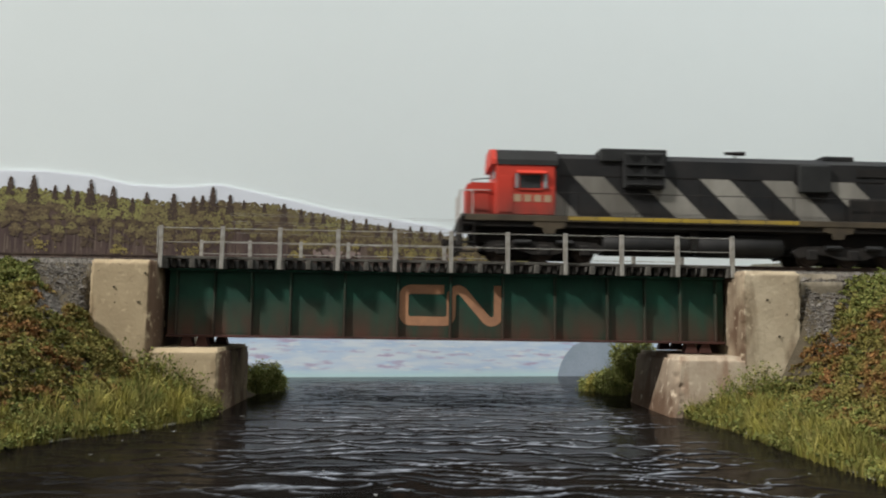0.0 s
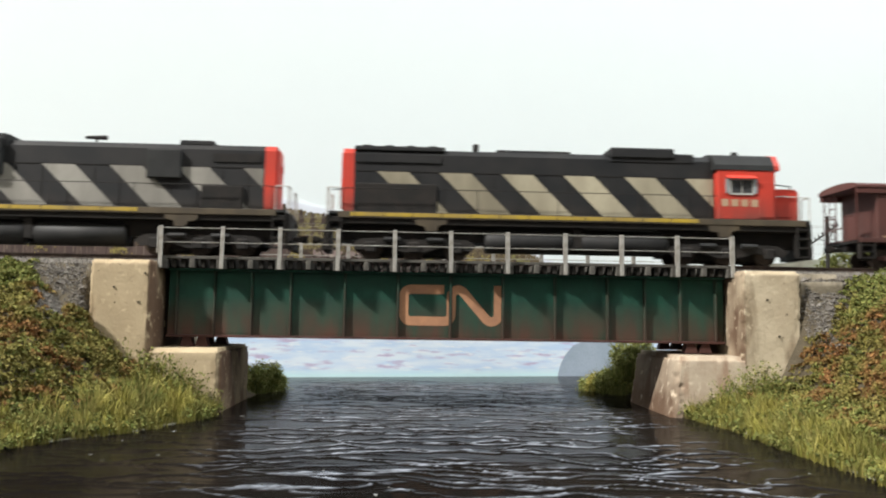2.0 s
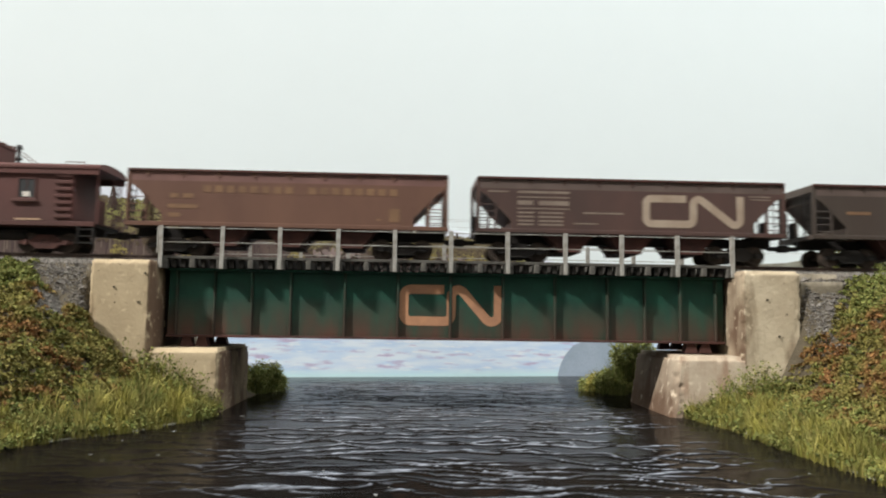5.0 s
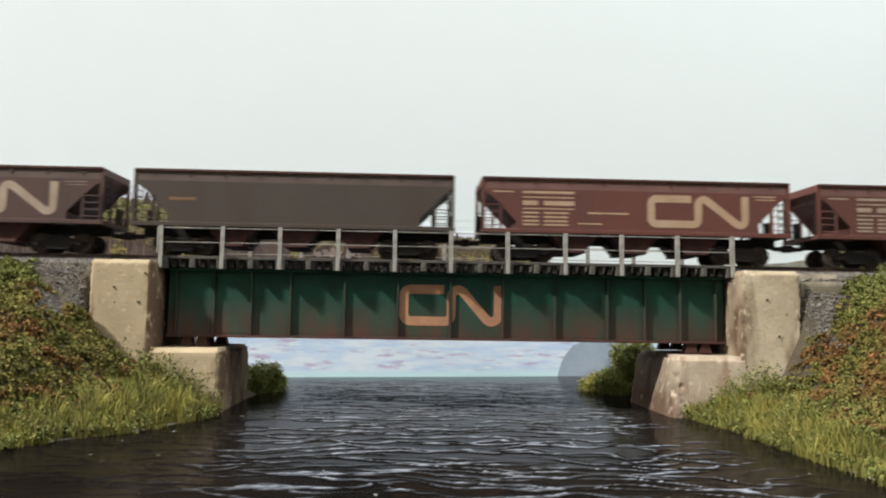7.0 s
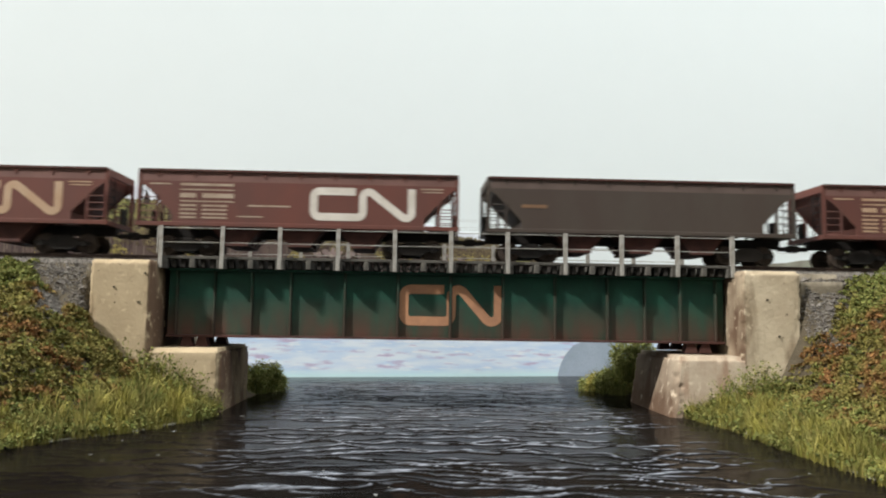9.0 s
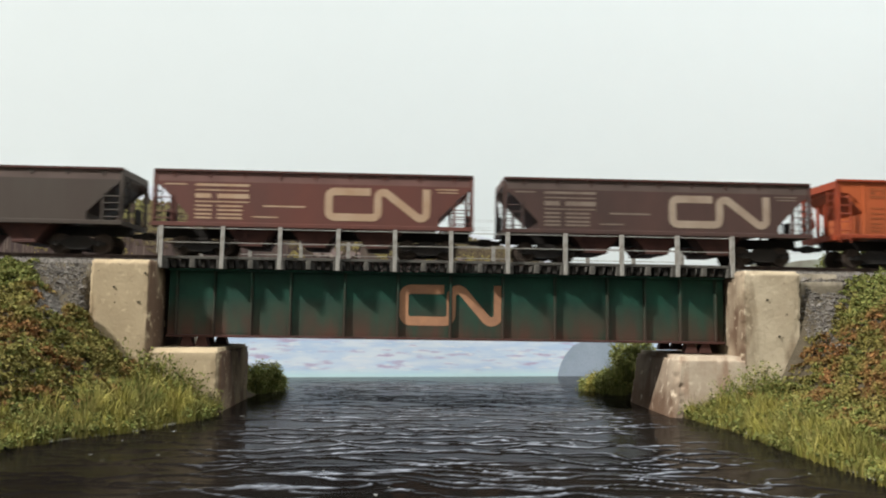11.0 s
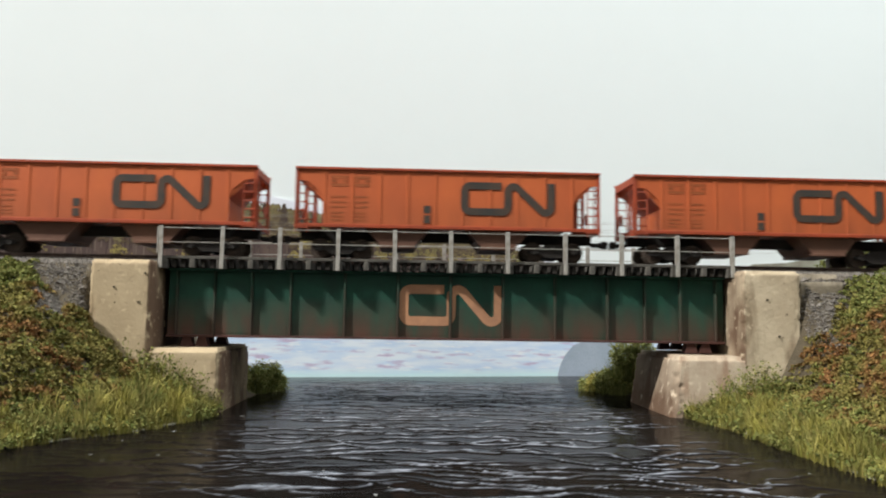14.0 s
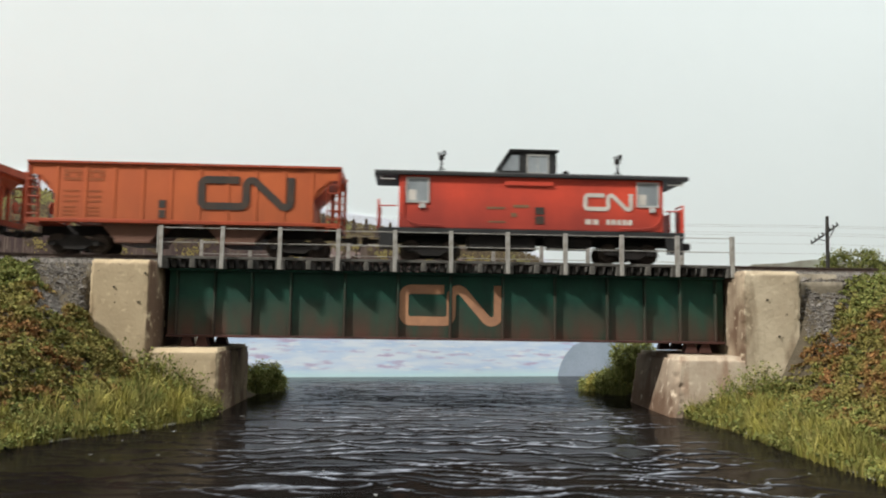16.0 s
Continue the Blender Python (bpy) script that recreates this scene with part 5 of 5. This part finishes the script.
def locomotive(q, flip, stripe_starts, stripe_mat, label):
    """Built nose first; flip turns it end for end, nose to the right."""
    v = vehicle("diesel_locomotive", label, "locomotive", q, "striped locomotives")
    L = 246.0

    def X(x):
        return L - x if flip else x

    def bx(m, x0, x1, y0, y1, z0, z1, c=0.0):
        a, b = sorted((X(x0), X(x1)))
        return m.box(a, b, y0, y1, z0, z1, c)

    def P(pts):
        return [(X(a), b) for a, b in pts]

    part("frame", bx(bx(Mesh(), 4, L - 4, -15.5, 15.5, 16.8, 20.2, 0.3), 8, L - 8, -9, 9, 9, 17), UNDERFRAME, v)
    part("walkway_edge", bx(Mesh(), 5, L - 8, -16.6, -15.4, 19.6, 22.6, 0.2), SILL_TAN, v, "dusty walkway edge")
    stripe_a, stripe_b = (56, 172) if not flip else (60, 232)
    k = stripe_a
    while k < stripe_b:
        part("edge_stripe", bx(Mesh(), k, min(stripe_b, k + 13.6), -16.75, -16.55, 20.5, 22.3), SILL_YELLOW, v, "yellow walkway edge stripe")
        k += 14.2
    part("walkway_edge", bx(Mesh(), 5, L - 8, 15.4, 16.6, 19.6, 22.6, 0.2), SILL_TAN, v)
    part("deck", bx(Mesh(), 3, L - 3, -15.6, 15.6, 21.6, 22.9), LOCO_GREY, v)
    part("nose", Mesh().prism(P([(6, 23), (21, 23), (21, 39.4), (8, 39.4), (6, 38.0)]), -10.5, 10.5), LOCO_RED, v, "short orange-red nose")
    cab = part("cab", bx(Mesh(), 20, 49.5, -15.4, 15.4, 22.8, 48.0, 0.4), LOCO_RED, v, "orange-red driver's cab")
    part("cab_roof", Mesh().prism([(-15.8, 47.8), (15.8, 47.8), (15.5, 50.4), (12, 55.6), (6, 57.2), (-6, 57.2), (-12, 55.6), (-15.5, 50.4)], *sorted((X(20.5), X(51))), "x"), LOCO_GREY, cab, "dark grey cab roof")
    part("visor", Mesh().prism([(-15.6, 48.0), (15.6, 48.0), (15.3, 50.4), (12, 55.7), (6, 57.3), (-6, 57.3), (-12, 55.7), (-15.3, 50.4)], *sorted((X(17.6), X(20.4))), "x"), LOCO_RED, cab, "red number board visor")
    window(cab, *sorted((X(31), X(43.5))), 35.2, 43.5, -15.5, SILVER if flip else LOCO_RED, GLAZING_DARK, flip, 0.8)
    for x in (29.6, 43.9):
        part("wind_deflector", bx(Mesh(), x, x + 1.5, -16.3, -15.3, 36.0, 43.4, 0.1), GLAZING, cab, "pale wind deflector beside the window")
    part("sunshade", Mesh().prism([(-15.4, 45.2), (-18.0, 43.4), (-17.9, 43.0), (-15.4, 44.6)], *sorted((X(30.4), X(45))), "x"), LOCO_RED, cab, "red window sunshade")
    part("lettering", bars([tuple(sorted((X(29 + k * 5), X(32.6 + k * 5)))) + (29.4, 33.0) for k in range(4)], -15.5), TAN_MARK, cab, "cream road lettering, as bars")
    part("cab_door", bx(Mesh(), 21.5, 28.5, -15.75, -15.35, 24, 42, 0.2), LOCO_RED, cab, "red cab door")
    part("nose_door", bx(Mesh(), 9.5, 17.5, -10.8, -10.4, 25, 36.5, 0.2), LOCO_RED, v, "dull red nose hatch")
    part("grab_iron", Mesh().rod([(X(7), -11, 34.6), (X(7.2), -11.4, 35.4), (X(18), -11.4, 35.4), (X(18.2), -11, 34.6)], 0.25), SILVER, v, "pale nose grab iron")
    part("front_pane", bx(Mesh(), 19.6, 20.1, -14, -4, 41.5, 46.4), GLAZING_DARK, cab)
    part("nose_top_rail", Mesh().rod([(X(9), -9, 38.6), (X(9), -9, 41), (X(19), -9, 42)], 0.3), UNDERFRAME, v)
    hood = [(-11.2, 22.8), (11.2, 22.8), (11.2, 52.4), (9.6, 55.0), (-9.6, 55.0), (-11.2, 52.4)]
    part("hood", Mesh().prism(hood, *sorted((X(49.6), X(231))), "x"), LOCO_BLACK, v, "long black engine hood")
    part("hood_end", Mesh().prism([(a * 0.995, b) for a, b in hood], *sorted((X(231.1), X(236.5))), "x"), LOCO_RED, v, "red hood end")
    part("end_ladder", bx(Mesh(), 236.5, 237.4, -8.5, -6, 25, 53).box(*sorted((X(236.5), X(237.4))), 5, 7, 44, 48), LOCO_RED, v)
    seams = Mesh()
    for k in range(14):
        x = 62 + k * 12.4
        bx(seams, x, x + 0.25, -11.4, -11.1, 24, 42)
    bx(seams, 52, 230, -11.45, -11.15, 43.6, 43.9)
    part("door_seams", seams, UNDERFRAME, v, "hood door seams")
    z0, z1, lean = 23.4, 43.5, 20.0
    for k, s in enumerate(stripe_starts):
        lo, hi, st = (50.2, 230.6, s) if not flip else (L - 230.6, L - 50.2, s)
        pts = []
        for (xa, za) in ((st, z1), (st + 15.6, z1), (st + 15.6 + lean, z0), (st + lean, z0)):
            pts.append((xa, za))
        # cut at the hood's ends
        def clip(pts, xc, keep_right):
            out = []
            for i, a in enumerate(pts):
                b = pts[(i + 1) % len(pts)]
                ina, inb = (a[0] >= xc) == keep_right, (b[0] >= xc) == keep_right
                if ina:
                    out.append(a)
                if ina != inb:
                    t = (xc - a[0]) / (b[0] - a[0])
                    out.append((xc, a[1] + t * (b[1] - a[1])))
            return out
        pts = clip(clip(pts, lo, True), hi, False)
        if len(pts) > 2:
            part("stripe", Mesh().prism(pts, -11.42, -11.22), stripe_mat, v, "slanted worn off-white stripe")
    if not flip:
        part("brake_hatch", bx(bx(Mesh(), 73, 107, -12.5, 12.5, 51, 57.9, 0.6), 84.5, 105.5, -14.6, 14.6, 37.5, 55.6, 0.6), LOCO_GREY, v, "boxy raised brake hatch")
        # scoop mouths: flat black plates, the shade inside put in as colour
        for x in (86.5, 96):
            for z in (50.2, 44.8):
                part("intake_scoop", Mesh().prism(P([(x, z + 3.9), (x + 8.2, z + 3.9), (x + 5.2, z + 0.3), (x + 3.0, z + 0.3)]), -14.72, -14.5), OPENING_BLACK, v, "dark intake scoop")
        for z in (49.4, 43.8):
            part("scoop_lip", bx(Mesh(), 85.2, 105.0, -15.6, -14.5, z - 0.4, z + 0.4, 0.1), LOCO_GREY, v, "lip between the scoops")
        part("hatch_rib", bx(Mesh(), 94.7, 95.7, -15.2, -14.5, 39.5, 55.2, 0.1), LOCO_GREY, v)
        part("step_plate", bx(Mesh(), 86, 104, -15.4, -14.4, 39.0, 39.8, 0.1), TANK_GREY, v, "grey ledge under the scoops")
        part("filter_box", bx(Mesh(), 174.5, 191, -14.0, -11.1, 37.4, 51.6, 0.5), LOCO_GREY, v, "grey filter box")
        part("radiator_hatch", bx(Mesh(), 189, 205.5, -10, 10, 54.6, 57.2, 0.5), LOCO_BLACK, v)
        part("horn", Mesh().rod([(X(146), -3, 54), (X(146), -3, 58.6)], 0.5).tube((X(140.5), -3, 58.8), (X(151), -3, 58.8), 0.8, 1.2).tube((X(141), -3, 55.6), (X(154), -3, 55.6), 0.8), UNDERFRAME, v, "roof horn")
        part("louvre", bx(Mesh(), 206, 229, -11.7, -11.1, 46.4, 50.4), UNDERFRAME, v, "dark radiator louvre")
        part("battery_box", bx(Mesh(), 201, 221, -13, -11.1, 23, 34.5, 0.4), UNDERFRAME, v)
    else:
        part("brake_hatch", bx(bx(Mesh(), 60, 103, -11.6, 11.6, 51, 56.0, 0.5), 70, 103, -12.4, 12.4, 53, 58.6, 0.8), LOCO_BLACK, v, "raised brake hatch")
        part("roof_hatch", bx(Mesh(), 122, 160, -8, 8, 54.6, 56.6, 0.4), LOCO_BLACK, v)
        part("radiator", bx(bx(Mesh(), 186, 231, -11.7, 11.7, 54, 56.4, 0.4), 188, 230, -11.9, -11.1, 48.2, 51.4), LOCO_BLACK, v, "radiator section with a dark louvre")
        fans = Mesh()
        for x in (192, 203, 214, 225):
            fans.tube((X(x), -3, 56.2), (X(x), -3, 58.2), 2.6, seg=14)
        part("roof_fan", fans, UNDERFRAME, v, "low roof fans")
        part("exhaust", Mesh().tube((X(170), -2, 54.5), (X(170), -2, 60.2), 1.6), UNDERFRAME, v)
        part("door_panel", bx(Mesh(), 190, 230, -12.4, -11.1, 23, 37.5, 0.4), UNDERFRAME, v, "dark equipment doors")
        part("antenna_dome", Mesh().tube((X(36), -4, 56.6), (X(36), -4, 59.0), 2.4, 1.6), LOCO_GREY, v)
    rails = Mesh()
    pts = [(X(50), -16.1, 34.2)] + [(X(x), -16.1, 34.2) for x in (90, 130, 170, 210, 234)] + [(X(241), -16.1, 33)]
    rails.rod(pts, 0.22, 5)
    for x in (54, 90, 130, 170, 210, 236):
        rails.tube((X(x), -16.1, 22), (X(x), -16.1, 34.2), 0.22, seg=5)
    part("side_handrail", rails, UNDERFRAME, v, "thin dark side handrail")
    for x0, d in ((2.5, 1), (L - 2.5, -1)):
        e = Mesh()
        for yy in (-15, -7, 7, 15):
            e.tube((X(x0), yy, 12), (X(x0), yy, 34.5), 0.35, seg=6)
        for a, b in ((-15, -7), (7, 15)):
            e.rod([(X(x0), a, 34.5), (X(x0), b, 34.5)], 0.35)
        e.rod([(X(x0), -15, 34.5), (X(x0 + d * 6), -15.6, 34.5), (X(x0 + d * 6), -15.6, 22)], 0.3)
        part("end_railing", e, SILVER, v, "pale end hand rails")
        part("pilot", bx(bx(Mesh(), x0 - 0.6, x0 + 0.8, -15.8, 15.8, 4, 21, 0.3), x0 - d * 1.6 - 0.8, x0 - d * 1.6 + 0.8, -13, 13, 3.6, 8, 0.3), UNDERFRAME, v, "dark end pilot plate")
        st = Mesh()
        for k in range(4):
            bx(st, x0 + d * 1, x0 + d * 7, -16.6, -12.5, 4.0 + k * 4.6, 4.7 + k * 4.6)
        bx(st, x0 + d * 1 - 0.3, x0 + d * 1 + 0.3, -16.6, -12.6, 4, 22)
        bx(st, x0 + d * 7 - 0.3, x0 + d * 7 + 0.3, -16.6, -12.6, 4, 22)
        part("steps", st, UNDERFRAME, v, "dark boarding steps")
        h = Mesh()
        for k in range(3):
            h.rod([(X(x0 - d * 1), 4 + k * 2, 18), (X(x0 - d * 3.4), 4 + k * 2, 14 - k), (X(x0 - d * 3.0), 4 + k * 2, 9)], 0.4)
        part("air_hoses", h, UNDERFRAME, v)
        coupler(v, X(x0), -d if not flip else d)
    for a, b in ((74, 118), (122, 166)):
        part("fuel_tank", Mesh().lathe([(4.5, X(a)), (5.8, X(a + 1.2)), (5.8, X(b - 1.2)), (4.5, X(b))] if not flip else [(4.5, X(b)), (5.8, X(b - 1.2)), (5.8, X(a + 1.2)), (4.5, X(a))], -8.5, 9.6, 20, "x"), TANK_GREY, v, "dusty round fuel tank", True)
    part("tank_saddle", bx(bx(Mesh(), 76, 164, -5, 5, 5, 16), 118, 122, -13.6, -3, 7, 17), UNDERFRAME, v)
    part("air_tank", Mesh().tube((X(82), -13.5, 17.0), (X(116), -13.5, 17.0), 1.4), TANK_GREY, v, "slim air tank under the walkway")
    for a in (40, 186):
        part("step_bracket", Mesh().prism(P([(a - 1, 19.6), (a + 15, 19.6), (a + 14, 16.6), (a + 10, 16.0), (a + 9, 13.6), (a + 4, 13.6), (a + 3, 16.4), (a - 1, 17.4)]), -16.3, -15.2), SILL_TAN, v, "dusty bracket under the walkway")
    for xc in (44, 201):
        t = part("truck", bx(Mesh(), xc - 30, xc + 30, -11, 11, 6.2, 9.4, 0.5), TRUCK_GREY, v, "three-axle truck")
        for s in (-1, 1):
            y0, y1 = sorted((s * 11.0, s * 13.4))
            f = P([(xc - 31, 7.0), (xc - 26, 9.8), (xc - 12, 10.4), (xc, 9.4), (xc + 12, 10.4), (xc + 26, 9.8), (xc + 31, 7.0), (xc + 28, 4.2), (xc + 14, 6.0), (xc + 5, 3.4), (xc - 5, 3.4), (xc - 14, 6.0), (xc - 28, 4.2)])
            part("side_frame", Mesh().prism(f, y0, y1), TRUCK_GREY, t, "cast truck side frame")
            for k in (-21, 0, 21):
                part("axle_box", bx(Mesh(), xc + k - 2.6, xc + k + 2.6, *sorted((s * 12.8, s * 14.6)), 3.0, 8.4, 0.6), TRUCK_GREY, t)
            for k in (-10.5, 10.5):
                part("brake_cylinder", Mesh().tube((X(xc + k - 4), s * 14.2, 9.4), (X(xc + k + 4), s * 14.2, 9.4), 1.3), TANK_GREY, t)
        for k in (-21, 0, 21):
            wheelset(v, X(xc + k), 5.3)
        for k in (-10.5, 10.5):
            part("traction_motor", bx(Mesh(), xc + k - 6, xc + k + 6, -7, 7, 1.6, 9, 1.0), UNDERFRAME, t)
    return v


def build_train():
    first = [26.9 + 32.3 * k for k in range(7)]
    locomotive(1.8, False, first, STRIPE_GREY, "black diesel locomotive with pale slanted stripes and orange-red cab")
    second = [288.2 - 261.8 + 31.0 * k for k in range(6)]
    locomotive(261.8, True, second, STRIPE_CREAM, "black diesel locomotive running backwards with cream slanted stripes and orange-red cab")
    brown_caboose(528.1)
    hopper(672.0, BROWN_D, BAND_A, "dusty brown ore hopper car with faded ochre lettering", "words", FADED_MARK)
    hopper(840.2, BROWN_B, BAND_B, "dark brown ore hopper car with a tan emblem", "emblem", DULL_MARK)
    hopper(1008.6, BROWN_C, BAND_B, "plain grey-brown ore hopper car without emblem", "", FADED_MARK)
    hopper(1176.2, BROWN_A, BAND_A, "red-brown ore hopper car with a tan emblem", "emblem", TAN_MARK)
    hopper(1344.5, BROWN_A, BAND_A, "red-brown ore hopper car with a white emblem", "emblem", WHITE_MARK)
    hopper(1512.6, BROWN_C, BAND_B, "plain grey-brown ore hopper car with a blank side", "", FADED_MARK)
    hopper(1681.0, BROWN_A, BAND_A, "red-brown ore hopper car with a pale tan emblem", "emblem", TAN_MARK)
    hopper(1850.0, BROWN_B, BAND_B, "dark brown ore hopper car with a pale emblem", "emblem", DULL_MARK)
    for q in (2018.1, 2185.6, 2351.8):
        orange_hopper(q, "orange ribbed hopper car with a charcoal emblem")
    red_caboose(2517.2)


# ---- far things behind the track ----
def build_far():
    p = thing("utility_pole", "weathered wooden utility pole with a tilted crossarm", "pole", mm(270.5, 150, 66))
    part("pole", Mesh().tube((0, 0, -3), (0.6, 0, 52), 1.5, 1.1), TIMBER, p)
    part("crossarm", Mesh().tube((-11, 0, 32.6), (8.4, 0, 46.2), 0.7, seg=6), TIMBER, p)
    for k in range(8):
        t = k / 7
        part("insulator", Mesh().tube((-10.6 + 18.4 * t, 0, 33.2 + 13.0 * t), (-11.2 + 18.4 * t, 0, 35.0 + 13.0 * t), 0.5, seg=6), TIMBER, p)
    part("brace", Mesh().rod([(0, -0.8, 34), (-6, -0.8, 36)], 0.3).rod([(0, -0.8, 34), (5, -0.8, 43)], 0.3), TIMBER, p)
    w = thing("wires", "thin grey telegraph wires sagging past the pole", "wire")
    for k, z in enumerate((111.4, 110.2, 106.2, 104.6, 98.6, 92.0)):
        m = Mesh()
        pts = []
        for i in range(25):
            x = -140 + i * 30
            span = ((x - 270) % 420) / 420
            pts.append((x, 150 + k * 0.6, z - 5 * 4 * span * (1 - span) * 0.25))
        part("wire", m.rod(pts, 0.10, 4), STEEL_RAILING, w)
    build_bush(298, 165, 66, 27, 12, 15.5, 7500, 21, "green rounded tree with a leafy crown behind the track", GREEN_LEAVES, "tree")
    build_bush(-101, 82, 0, 9, 9, 8, 2600, 22, "green leafy bush at the water behind the pier", BUSH_LEAVES)
    build_bush(-106, 74, 1, 9, 12, 7, 2600, 26, "olive green bush close behind the pier", BUSH_LEAVES)
    build_bush(-97, 88, 0, 7, 7, 4, 1200, 27, "low green grass tuft at the edge of the water", BUSH_LEAVES, "grass_tuft")
    build_bush(106, 92, 0, 13, 14, 7, 4600, 23, "yellow-green leafy bush at the water behind the pier", BUSH_LEAVES)
    build_bush(101, 102, 0, 11, 8, 5.5, 3200, 28, "pale yellow-green grass tuft below the bush", GRASS, "grass_tuft")
    build_bush(95, 108, 0, 8, 8, 3.6, 1500, 25, "low yellow-green grass tuft in the shallow water", BUSH_LEAVES, "grass_tuft")
    build_bush(115, 88, 12, 13, 12, 11, 4600, 24, "olive green bush high on the bank behind the pier", BUSH_LEAVES)


build_room()
build_ground()
build_water()
build_shore_rim()
build_backdrop()
build_track()
build_bridge()
build_abutments()
build_far()
build_train()
build_banks()

# ---- the train's run: seconds and millimetres travelled to the left ----
RUN = [(0, 0), (0.5, 82.0), (1, 163.6), (1.5, 243.4), (2, 325.0), (2.5, 408.0), (3, 491.8), (3.5, 576.0), (4, 660.3), (4.5, 744.4), (5, 828.4), (5.5, 911.6), (6, 994.6),
       (6.5, 1077.8), (7, 1161.9), (7.5, 1245.7), (8, 1329.4), (8.5, 1413.0), (9, 1495.7), (9.5, 1578.4), (10, 1661.0), (10.5, 1743.0), (11, 1825.0), (11.5, 1904.9), (12, 1981.0),
       (12.5, 2054.0), (13, 2117.5), (13.5, 2187.1), (14, 2261.7), (14.5, 2334.5), (15, 2408.7), (15.5, 2482.5), (16, 2555.0)]


def motions():
    for v, q in VEHICLES:
        walk(v, [(t, mm(q - s, TRACK_Y, RAIL_TOP)) for t, s in RUN])
    ts = [k / FPS for k in range(int(16 * FPS) + 1)]
    ss = np.interp(ts, [r[0] for r in RUN], [r[1] for r in RUN])
    for ob, x, r in WHEELS:
        walk(ob, [(t, mm(x, 0, r, 0, -math.degrees(float(s) / r), 0)) for t, s in zip(ts, ss)])


motions()
